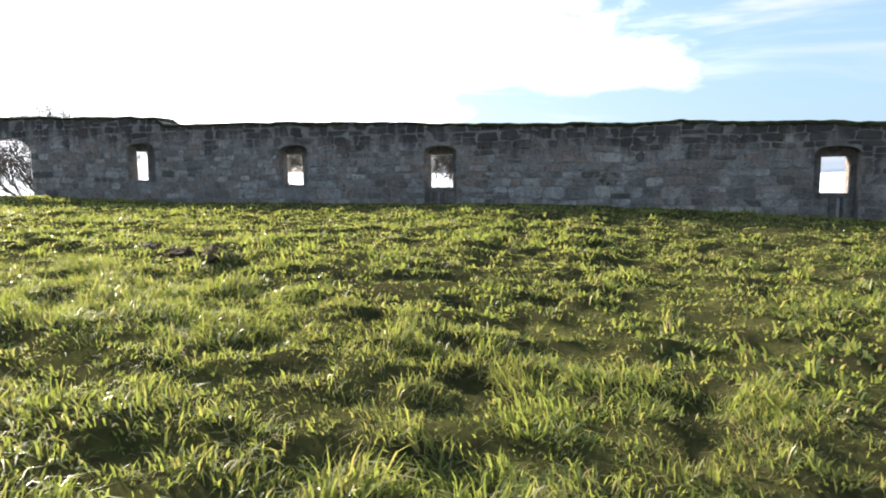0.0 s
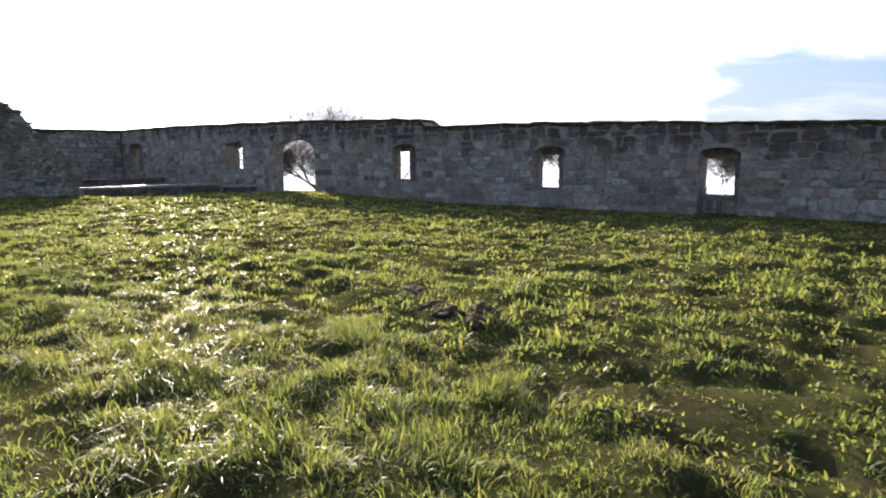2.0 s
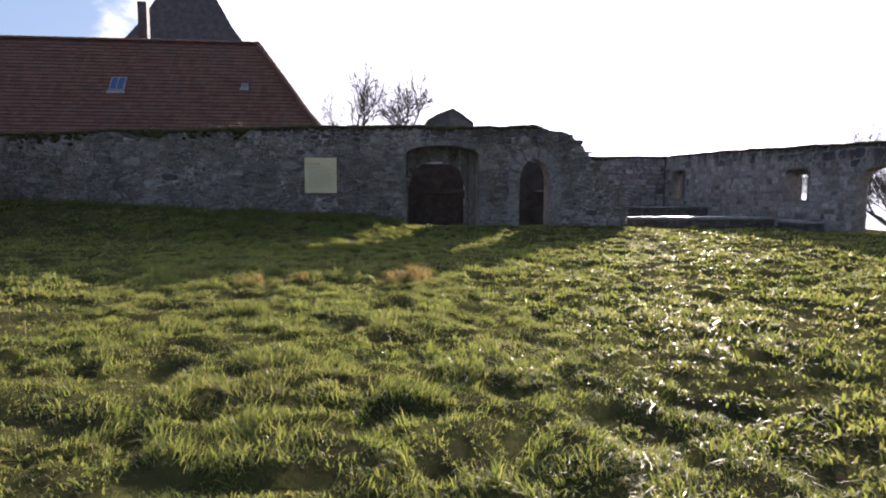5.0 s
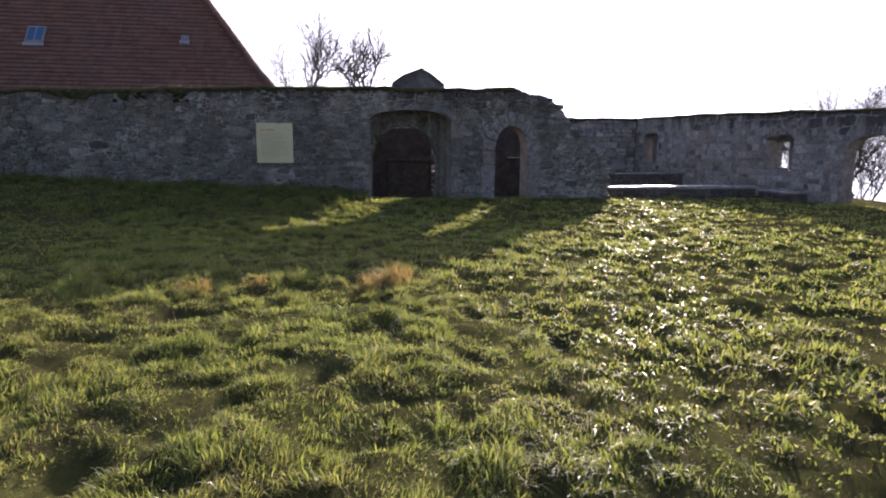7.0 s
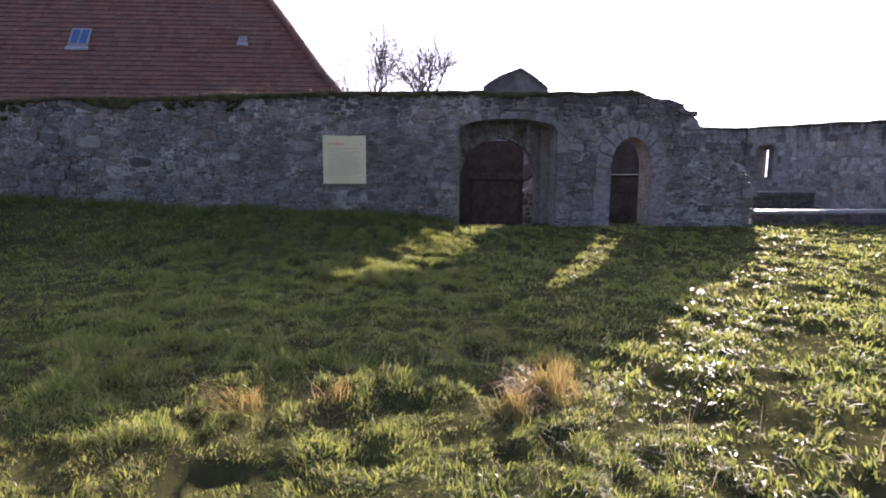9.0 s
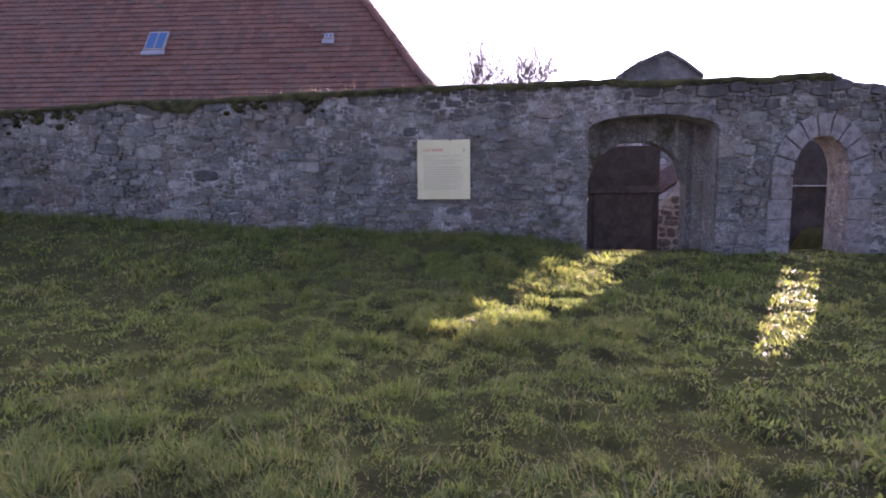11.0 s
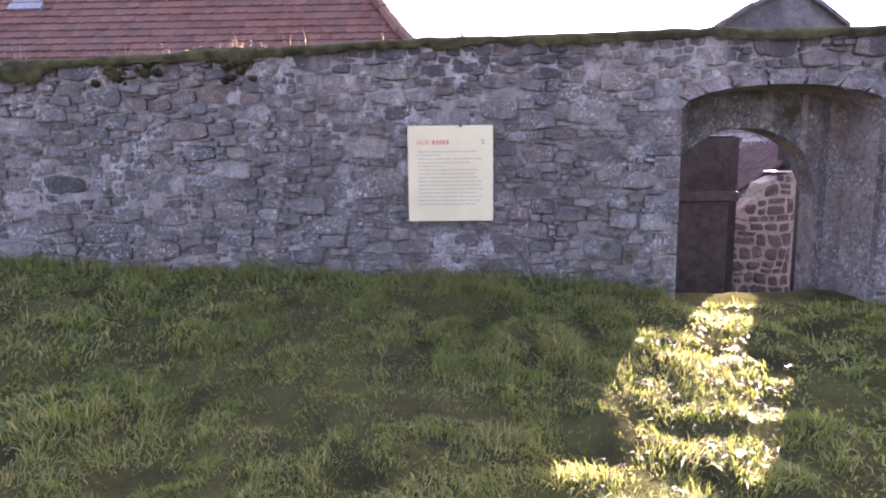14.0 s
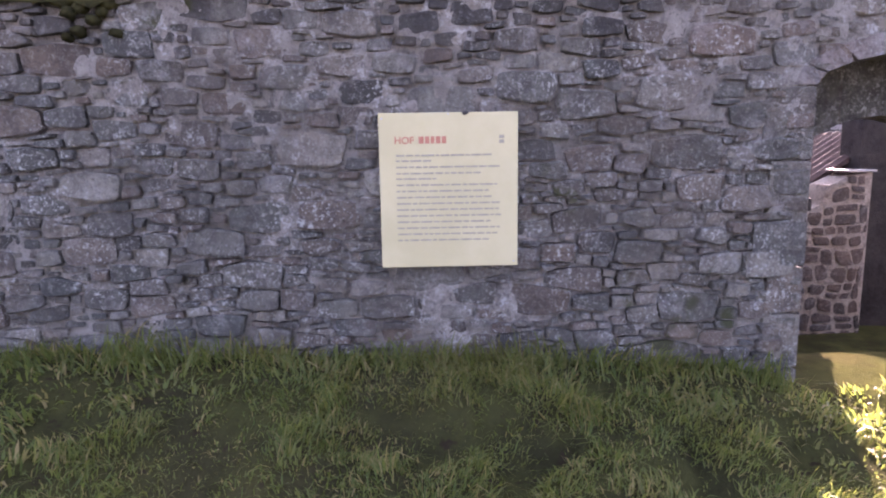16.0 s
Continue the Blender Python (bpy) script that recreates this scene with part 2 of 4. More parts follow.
def blade_material(name, green, straw_share, through=(0.37, 0.42, 0.06, 1)):
    m, n = material(name)
    p = place(n)
    r = n.add("ShaderNodeNewGeometry", 8)
    patch = n.noise(p, 0.9, 4, 0.6)
    k = n.math("ADD", n.math("MULTIPLY", r, 0.55), n.math("MULTIPLY", patch, 0.5))
    base = n.ramp(k, green)
    straw = n.step(n.math("SUBTRACT", n.math("ADD", n.math("FRACT", n.math("MULTIPLY", r, 13.7)), n.math("MULTIPLY", n.math("SUBTRACT", n.noise(p, 1.6, 3, 0.5), 0.5), 0.8)), 1.0 - straw_share), 0.0, 0.02)
    base = n.mix(straw, base, (0.30, 0.225, 0.10, 1))
    dead = n.math("MULTIPLY", n.step(n.noise(p, 0.9, 6, 0.66, 0.4), 0.47, 0.64), n.step(n.math("FRACT", n.math("MULTIPLY", r, 37.1)), 0.25, 0.75))
    base = n.mix(n.math("MULTIPLY", dead, 0.75), base, (0.165, 0.115, 0.058, 1))
    s = n.add("ShaderNodeBsdfPrincipled", inputs={"Base Color": base, "Roughness": n.add("ShaderNodeMapRange", inputs={0: n.math("FRACT", n.math("MULTIPLY", r, 91.3)), 1: 0.0, 2: 1.0, 3: 0.30, 4: 0.65}), "Specular IOR Level": 0.13})
    t = n.add("ShaderNodeBsdfTranslucent", inputs={"Color": n.mix(0.50, base, through)})
    mix = n.add("ShaderNodeMixShader", inputs={0: 0.50, 1: s, 2: t})
    n.add("ShaderNodeOutputMaterial", None, {"Surface": mix})
    return m


GREEN = [(0.0, (0.036, 0.066, 0.028)), (0.35, (0.080, 0.112, 0.038)), (0.65, (0.132, 0.156, 0.050)), (1.0, (0.24, 0.225, 0.080))]
BLADE = blade_material("grass_blade", GREEN, 0.17)
DRY = blade_material("dry_grass", [(0.0, (0.19, 0.105, 0.045)), (0.45, (0.25, 0.16, 0.07)), (0.7, (0.12, 0.14, 0.04)), (1.0, (0.10, 0.13, 0.035))], 0.05, (0.38, 0.27, 0.07, 1))
WEED = blade_material("dead_weeds", [(0.0, (0.18, 0.145, 0.09)), (1.0, (0.28, 0.23, 0.15))], 0.1, (0.30, 0.24, 0.15, 1))


# ---- mesh helpers ----
def mesh_object(name, verts, faces, mat, parent=None, label="", smooth=False):
    me = bpy.data.meshes.new(name)
    me.from_pydata([tuple(v) for v in verts], [], faces)
    me.materials.append(mat)
    if smooth:
        me.polygons.foreach_set("use_smooth", [True] * len(me.polygons))
    me.update()
    ob = new(name, me)
    if parent:
        ob.parent = parent
    if label:
        ob["label"] = label
    return ob


def part(name, bm, mat, parent=None, label="", smooth=False):
    me = bpy.data.meshes.new(name)
    bm.to_mesh(me)
    bm.free()
    me.materials.append(mat)
    if smooth:
        me.polygons.foreach_set("use_smooth", [True] * len(me.polygons))
    ob = new(name, me)
    if parent:
        ob.parent = parent
    if label:
        ob["label"] = label
    return ob


def box_bm(x0, x1, y0, y1, z0, z1, bevel=0.0):
    bm = bmesh.new()
    bmesh.ops.create_cube(bm, size=1.0)
    bmesh.ops.transform(bm, matrix=Matrix.LocRotScale(((x0 + x1) / 2, (y0 + y1) / 2, (z0 + z1) / 2), None, (x1 - x0, y1 - y0, z1 - z0)), verts=bm.verts)
    if bevel:
        bmesh.ops.bevel(bm, geom=bm.edges[:], offset=bevel, segments=2, affect="EDGES", profile=0.6)
    return bm


def thing(name, label, category, group="", kind="", at=(0, 0, 0)):
    ob = new(name)
    ob.location = at
    ob.empty_display_size = 0.2
    return tagged(ob, label, category, group, kind)


LATTICE = np.random.RandomState(5).rand(256, 256)


def vnoise(x, y, scale, off=0.0):
    """Smooth value noise, 0 to 1, for arrays."""
    u, v = np.asarray(x) / scale + 37.3 + off, np.asarray(y) / scale + 91.7 + off * 1.7
    i, j = np.floor(u).astype(int), np.floor(v).astype(int)
    f, g = u - i, v - j
    f, g = f * f * (3 - 2 * f), g * g * (3 - 2 * g)
    a = lambda p, q: LATTICE[(i + p) & 255, (j + q) & 255]
    return (a(0, 0) * (1 - f) + a(1, 0) * f) * (1 - g) + (a(0, 1) * (1 - f) + a(1, 1) * f) * g


def smooth01(t):
    t = np.clip(t, 0, 1)
    return t * t * (3 - 2 * t)


# ---- ground ----
WALL_Y, WALL_X = 15.0, -20.57          # inner faces of the window wall and of the gate wall


def level(x, y):
    """The height of the meadow without its tussocks."""
    x, y = np.asarray(x, float), np.asarray(y, float)
    z = np.interp(x, [-40, -22, -18, -14, -10, -7, -4, -2, 0, 4, 12], [0.58, 0.56, 0.55, 0.50, 0.46, 0.42, 0.33, 0.22, 0.05, 0.0, -0.03])
    z = z + smooth01((y - 8) / 6) * np.interp(x, [-24, -20.6, -18, -12, -6, 0, 4, 12], [-0.06, -0.05, 0.08, -0.03, 0.03, 0.30, 0.14, 0.1])
    bank = np.interp(y, [-9, -6, -3.5, 0.8, 2.4, 2.95, 8.5, 9.5], [0.78, 0.72, 0.58, 0.42, 0.32, 0.14, 0.16, 0.0])
    z = z + bank * smooth01((-17.2 - x) / 3.2) * (x > -26)
    yard = smooth01((-21.0 - x) / 2.4) * smooth01((x + 29.0) / 1.5) * smooth01((y + 3.0) / 3.0) * smooth01((8.2 - y) / 0.7)
    return z * (1 - yard) - 0.15 * yard


def tussocks(x, y):
    """Cushions of grass with creases between them."""
    wx, wy = x + 0.16 * (vnoise(x, y, 0.5, 15.0) - 0.5), y + 0.16 * (vnoise(x, y, 0.5, 19.0) - 0.5)
    a = np.sqrt(np.abs(2 * vnoise(wx, wy, 0.44) - 1))
    b = np.sqrt(np.abs(2 * vnoise(wx, wy, 0.95, 7.0) - 1))
    c = vnoise(x, y, 2.6, 3.0) - 0.5
    d = vnoise(x, y, 0.15, 11.0) - 0.5
    rough = 0.55 + 0.75 * vnoise(x, y, 3.4, 27.0)
    e = vnoise(x, y, 0.27, 43.0)
    return (0.07 * (a - 0.6) + 0.05 * (b - 0.6)) * rough + 0.05 * c + 0.07 * d - 0.07 * smooth01((e - 0.62) / 0.22) * rough


def ground_z(x, y):
    x, y = np.asarray(x, float), np.asarray(y, float)
    calm = 1 - 0.75 * np.maximum(smooth01((y - 14.0) / 1.0), smooth01((-19.6 - x) / 1.0) * (y < 9))
    inside = (y < 18) & (y > -30) & (x > -60) & (x < 25)
    z = level(x, y) + tussocks(x, y) * calm * inside
    away = np.maximum.reduce([y - 16.2, -44 - x, x - 26, -50 - y, np.zeros_like(x)])
    return z - 15 * smooth01(away / 45)


def build_ground():
    def axis(lo, hi, step, reach):
        mid = list(np.arange(lo, hi, step))
        out, d = [], step
        v = hi
        while v < reach:
            out.append(v)
            d *= 1.35
            v += d
        left, d, v = [], step, lo
        while v > -reach:
            d *= 1.35
            v -= d
            left.append(v)
        return np.array(left[::-1] + mid + out + [reach])
    xs, ys = axis(-23.5, 5.5, 0.11, 2500), axis(-6.0, 15.2, 0.11, 2500)
    gx, gy = np.meshgrid(xs, ys, indexing="ij")
    gz = ground_z(gx, gy)
    n, m = gx.shape
    verts = np.stack([gx, gy, gz], -1).reshape(-1, 3)
    i, j = np.meshgrid(np.arange(n - 1), np.arange(m - 1), indexing="ij")
    q = (i * m + j).ravel()
    faces = np.stack([q, q + m, q + m + 1, q + 1], -1)
    me = bpy.data.meshes.new("ground")
    me.vertices.add(len(verts))
    me.vertices.foreach_set("co", verts.ravel())
    me.loops.add(faces.size)
    me.loops.foreach_set("vertex_index", faces.ravel().astype(np.int32))
    me.polygons.add(len(faces))
    me.polygons.foreach_set("loop_start", np.arange(0, faces.size, 4, dtype=np.int32))
    me.polygons.foreach_set("use_smooth", np.ones(len(faces), bool))
    me.update(calc_edges=True)
    me.materials.append(TURF)
    tagged(new("ground", me), "bumpy tussocky meadow with patches of bare soil", "meadow", kind="structure")


build_ground()


# ---- masonry ----
class Face:
    """A wall's inner face: s along it, d out of it towards the court, z up."""

    def __init__(self, origin, along, out):
        self.o, self.a, self.n = Vector((*origin, 0)), Vector((*along, 0)), Vector((*out, 0))

    def at(self, s, d, z):
        return self.o + self.a * s + self.n * d + Vector((0, 0, z))


def wall_leaf(name, face, s0, s1, d_front, d_back, top, foot, openings, mat, parent, step=0.3, label=""):
    """One leaf of a wall with a wavy top and openings (s0, s1, bottom, head(s)) through it."""
    cuts = set(np.round(np.arange(s0, s1, step), 4)) | {s0, s1}
    for a, b, *_ in openings:
        cuts |= set(np.round(np.linspace(a, b, 11), 4))
    cuts = sorted(c for c in cuts if s0 <= c <= s1)
    cuts = [c for k, c in enumerate(cuts) if k == 0 or c - cuts[k - 1] > 1e-3]
    verts, faces = [], []

    def quad(*pts):
        k = len(verts)
        verts.extend(face.at(*p) for p in pts)
        faces.append(tuple(range(k, k + len(pts))))

    def spans(a, b):
        mid, solid = (a + b) / 2, [((foot, foot), (top(a), top(b)))]
        for o0, o1, bottom, head in openings:
            if o0 < mid < o1:
                lo, hi = solid.pop()
                solid += [(lo, (bottom, bottom)), ((head(a), head(b)), hi)]
        return [p for p in solid if p[1][0] - p[0][0] > 1e-3 or p[1][1] - p[0][1] > 1e-3]

    for a, b in zip(cuts, cuts[1:]):
        for (la, lb), (ha, hb) in spans(a, b):
            quad((a, d_front, la), (b, d_front, lb), (b, d_front, hb), (a, d_front, ha))
            quad((b, d_back, lb), (a, d_back, la), (a, d_back, ha), (b, d_back, hb))
            quad((a, d_front, ha), (b, d_front, hb), (b, d_back, hb), (a, d_back, ha))
            quad((a, d_back, la), (b, d_back, lb), (b, d_front, lb), (a, d_front, la))
    for o0, o1, bottom, head in openings:
        for s in (o0, o1):
            quad((s, d_front, bottom), (s, d_back, bottom), (s, d_back, head(s)), (s, d_front, head(s)))
    for s in (s0, s1):
        quad((s, d_front, foot), (s, d_back, foot), (s, d_back, top(s)), (s, d_front, top(s)))
    return mesh_object(name, verts, faces, mat, parent, label)


def stone_shape(rng, face, s0, s1, z0, z1, proud, warp=0.0):
    """Vertices and faces of one roughly squared stone with worn edges."""
    w, h = s1 - s0, z1 - z0
    cut = [min(w, h) * rng.uniform(0.08, 0.34) for _ in range(4)]
    j = lambda k: rng.uniform(-k, k) * min(w, h)
    ring = [(s0 + cut[0], z0), (s1 - cut[1], z0), (s1, z0 + cut[1]), (s1, z1 - cut[2]), (s1 - cut[2], z1), (s0 + cut[3], z1), (s0, z1 - cut[3]), (s0, z0 + cut[0])]
    ring = [(s + j(0.06), z + j(0.06)) for s, z in ring]
    if warp:
        arr = np.array(ring)
        du = warp * (vnoise(arr[:, 0], arr[:, 1] * 1.3, 0.34, 2.0) - 0.5)
        dv = warp * (vnoise(arr[:, 0], arr[:, 1] * 1.3, 0.42, 8.0) - 0.5)
        ring = [(s + float(u), z + float(v)) for (s, z), u, v in zip(ring, du, dv)]
    cs, cz = (s0 + s1) / 2, (z0 + z1) / 2
    tilt, lean = rng.uniform(-0.10, 0.10), rng.uniform(-0.10, 0.10)
    verts = []
    for shrink, d in ((1.0, -0.03), (0.985, proud * 0.55), (0.80, proud)):
        for s, z in ring:
            u, v = (s - cs) * shrink, (z - cz) * shrink
            deep = d + (u * tilt + v * lean if d > 0 else 0) + (rng.uniform(-0.004, 0.004) if d > 0 else 0)
            verts.append(face.at(cs + u, deep, cz + v))
    faces = []
    for r in (0, 8):
        for k in range(8):
            faces.append((r + k, r + (k + 1) % 8, r + 8 + (k + 1) % 8, r + 8 + k))
    faces.append(tuple(range(16, 24)))
    return verts, faces


def courses(rng, s0, s1, low, top, rows, widths, openings, joint):
    """Boxes of stones laid in uneven courses, clear of the openings."""
    out, z = [], min(low(s0 + (s1 - s0) * k / 20) for k in range(21)) - 0.1
    ztop = max(top(s0 + (s1 - s0) * k / 60) for k in range(61))
    while z < ztop:
        h = rng.uniform(*rows)
        s = s0 - rng.uniform(0, widths[1])
        while s < s1:
            w = rng.uniform(*widths) * (0.7 + 0.6 * h / rows[1])
            a, b = max(s, s0), min(s + w, s1)
            dz, lift = rng.uniform(-0.16, 0.16) * h, 0.0
            zz0, zz1 = z + dz * 0.5, z + h + dz * 0.5
            for o0, o1, bottom, head in openings:
                mid = (zz0 + zz1) / 2
                if bottom - 0.03 < zz1 and zz0 < max(head(o0), head((o0 + o1) / 2), head(o1)) + 0.02:
                    inner = [q for q in (a, b, (a + b) / 2) if o0 < q < o1]
                    over = inner and mid > max(head(q) for q in inner)
                    if over:
                        zz0 = max(zz0, max(head(q) for q in inner) + 0.01)
                    elif a < o0 < b:
                        b = o0
                    elif a < o1 < b:
                        a = o1
                    elif o0 <= a and b <= o1 and inner:
                        b = a
            zz1 = min(zz1, min(top(a), top(b)) - 0.01)
            if b - a > 0.06 and zz1 - zz0 > 0.045 and zz1 > low((a + b) / 2) - 0.02:
                if zz1 - zz0 > rows[1] * 0.75 and rng.random() < 0.35:
                    zm = zz0 + (zz1 - zz0) * rng.uniform(0.4, 0.6)
                    out += [(a, b, zz0, zm - joint), (a, b, zm, zz1 - joint)]
                else:
                    out.append((a, b, zz0, zz1 - joint))
            s += w
        z += h
    return [(a + joint / 2, b - joint / 2, p, q) for a, b, p, q in out if q - p > 0.03]


def clip_half(poly, nx, ny, c):
    """The part of a convex polygon where nx * x + ny * y <= c."""
    out = []
    for k, (x1, y1) in enumerate(poly):
        x0, y0 = poly[k - 1]
        d0, d1 = nx * x0 + ny * y0 - c, nx * x1 + ny * y1 - c
        if (d0 < 0) != (d1 < 0):
            t = d0 / (d0 - d1)
            out.append((x0 + (x1 - x0) * t, y0 + (y1 - y0) * t))
        if d1 <= 0:
            out.append((x1, y1))
    return out


def rubble(rng, s0, s1, low, top, openings, classes, stretch, joint):
    """Rings of uneven stones packed large before small, each kept clear of the openings."""
    cell, seeds, grid = 0.3, [], collections.defaultdict(list)
    lows = {k: low(s0 + k * 0.5) for k in range(int((s1 - s0) / 0.5) + 2)}

    def near(u, z, reach):
        n = int(math.ceil(reach / cell))
        iu, iz = int(u // cell), int(z // cell)
        return [seeds[k] for a in range(iu - n, iu + n + 1) for b in range(iz - n, iz + n + 1) for k in grid[a, b]]

    zmax = max(top(s0 + (s1 - s0) * k / 60) for k in range(61))
    for r0, r1, tries in classes:
        for _ in range(tries):
            r, s, z = rng.uniform(r0, r1), rng.uniform(s0, s1), rng.uniform(0.4, zmax)
            if z > top(s) - 0.4 * r or z < lows[int((s - s0) / 0.5)] - 0.12:
                continue
            if any(a - 0.02 < s < b + 0.02 and z < head(min(max(s, a), b)) + 0.04 for a, b, _, head in openings):
                continue
            u = s / stretch
            if all((u - a) ** 2 + ((z - b) * 1.05) ** 2 > (0.86 * (r + q)) ** 2 for a, b, q in near(u, z, r + 0.2)):
                grid[int(u // cell), int(z // cell)].append(len(seeds))
                seeds.append((u, z, r))
    rings = []
    for u, z, r in seeds:
        e, h, sk = 1.55 * r, rng.uniform(0.95, 1.2) * r, rng.uniform(-0.25, 0.25) * r
        poly = [(u - e, z - h + sk * 0.4), (u + e, z - h - sk * 0.4), (u + e * rng.uniform(0.85, 1.1), z + h * rng.uniform(0.9, 1.1)), (u - e * rng.uniform(0.85, 1.1) + sk, z + h)]
        gap = joint * rng.uniform(0.3, 1.5)
        for a, b, q in near(u, z, 0.5):
            dx, dz = a - u, b - z
            d = math.hypot(dx, dz)
            if 1e-6 < d < 0.5:
                t = (d * d + r * r - q * q) / (2 * d * d)
                nx, nz = (dx * 0.22, dz) if abs(dz) > 0.62 * abs(dx) else (dx, dz * 0.30)
                ln = math.hypot(nx, nz)
                nx, nz = nx / ln, nz / ln
                poly = clip_half(poly, nx, nz, nx * (u + dx * t) + nz * (z + dz * t) - gap / 2)
        s = u * stretch
        for a, b, _, head in openings:
            if a - 0.6 < s < b + 0.6:
                if a < s < b:
                    poly = clip_half(poly, 0, -1, -head(s) - 0.01)
                elif z < head((a + b) / 2):
                    poly = clip_half(poly, 1, 0, a / stretch - 0.004) if s < a else clip_half(poly, -1, 0, -b / stretch - 0.004)
        poly = clip_half(poly, 0, 1, min(top(s - r), top(s), top(s + r)) - 0.012)
        if len(poly) < 3:
            continue
        ring = []
        for k, (x1, y1) in enumerate(poly):
            x0, y0 = poly[k - 1]
            for t in (0.13, 0.87):
                ring.append(((x0 + (x1 - x0) * t) * stretch, y0 + (y1 - y0) * t))
        size = abs(sum(ring[k - 1][0] * p[1] - p[0] * ring[k - 1][1] for k, p in enumerate(ring))) / 2
        if size > 0.0012:
            rings.append((s, z, tuple(ring)))
    return rings


def ring_stone(rng, face, ring, proud):
    """Vertices and faces of one stone with a rounded, slightly tilted front."""
    n = len(ring)
    cs, cz = sum(p[0] for p in ring) / n, sum(p[1] for p in ring) / n
    tilt, lean = rng.uniform(-0.13, 0.13), rng.uniform(-0.13, 0.13)
    verts = []
    for shrink, d in ((1.0, -0.07), (0.985, proud * 0.55), (0.86, proud)):
        for s, z in ring:
            u, v = (s - cs) * shrink, (z - cz) * shrink
            deep = d + (u * tilt + v * lean + rng.uniform(-0.004, 0.004) if d > -0.05 else 0)
            verts.append(face.at(cs + u, deep, cz + v))
    faces = [(r + k, r + (k + 1) % n, r + n + (k + 1) % n, r + n + k) for r in (0, n) for k in range(n)]
    faces.append(tuple(range(2 * n, 3 * n)))
    return verts, faces


def ring_stones(name, rng, face, rings, proud, mat, parent, label=""):
    verts, faces = [], []
    for _, _, ring in rings:
        v, f = ring_stone(rng, face, ring, rng.uniform(*proud))
        k = len(verts)
        verts += v
        faces += [tuple(i + k for i in g) for g in f]
    ob = mesh_object(name, verts, faces, mat, parent, label)
    ob["kind"] = "stuff"


def pointing(name, face, s0, s1, low, top, openings, mat, parent, label, step=0.045):
    """The lumpy mortar bed between the stones, washed out in some places and flush in others."""
    ss = np.arange(s0, s1 + step * 0.5, step)
    tops = np.array([top(float(v)) - 0.015 for v in ss])
    base = min(low(float(v)) for v in ss[::8]) - 0.15
    rows = int((tops.max() - base) / step)
    S, Z = np.meshgrid(ss, base + np.arange(rows + 1) * step, indexing="ij")
    over = Z - step > tops[:, None]
    Z = np.minimum(Z, tops[:, None])
    D = -0.020 + 0.05 * (vnoise(S, Z, 0.10, 3.0) - 0.45) + 0.03 * (vnoise(S, Z, 0.045, 9.0) - 0.5) + 0.055 * (vnoise(S, Z, 0.85, 13.0) - 0.5)
    D = np.clip(D, -0.048, 0.026)
    hole = np.zeros(S.shape, bool)
    for a, b, _, head in openings:
        for i, v in enumerate(ss):
            if a - 0.01 < v < b + 0.01:
                hole[i] |= Z[i] < head(min(max(float(v), a), b)) + 0.01
    m = S.shape[1]
    verts = [face.at(float(a), float(d), float(z)) for a, d, z in zip(S.ravel(), D.ravel(), Z.ravel())]
    faces = []
    for i in range(S.shape[0] - 1):
        for j in range(m - 1):
            if not (over[i, j] or over[i + 1, j] or hole[i, j] or hole[i + 1, j] or hole[i, j + 1] or hole[i + 1, j + 1]):
                q = i * m + j
                faces.append((q, q + m, q + m + 1, q + 1))
    ob = mesh_object(name, verts, faces, mat, parent, label, smooth=True)
    ob["kind"] = "stuff"


def joined_stones(name, rng, face, boxes, proud, mat, parent, label="", warp=0.0):
    verts, faces = [], []
    for a, b, p, q in boxes:
        v, f = stone_shape(rng, face, a, b, p, q, rng.uniform(*proud), warp)
        k = len(verts)
        verts += v
        faces += [tuple(i + k for i in g) for g in f]
    ob = mesh_object(name, verts, faces, mat, parent, label)
    ob["kind"] = "stuff"
    return ob


def single_stones(name, rng, face, boxes, proud, mat, parent, warp=0.0):
    for a, b, p, q in boxes:
        v, f = stone_shape(rng, face, a, b, p, q, rng.uniform(*proud), warp)
        mesh_object(name, v, f, mat, parent)


def profile(points):
    xs, zs = zip(*points)
    return lambda s: float(np.interp(s, xs, zs)) + 0.035 * (float(vnoise(s, 3.0, 0.55)) - 0.5) + 0.03 * (float(vnoise(s, 9.0, 0.2)) - 0.5)


def ragged(points):
    smooth = profile(points)
    return lambda s: smooth(s) + (0.09 * (round(3 * float(vnoise(s, 1.0, 0.3))) / 3 - 0.5) if s > 5.3 else 0.0)


def flat_head(z):
    return lambda s: z


def arch_head(a, b, spring, rise):
    def head(s):
        t = (s - (a + b) / 2) / ((b - a) / 2)
        return spring + rise * math.sqrt(max(0.0, 1 - t * t))
    return head


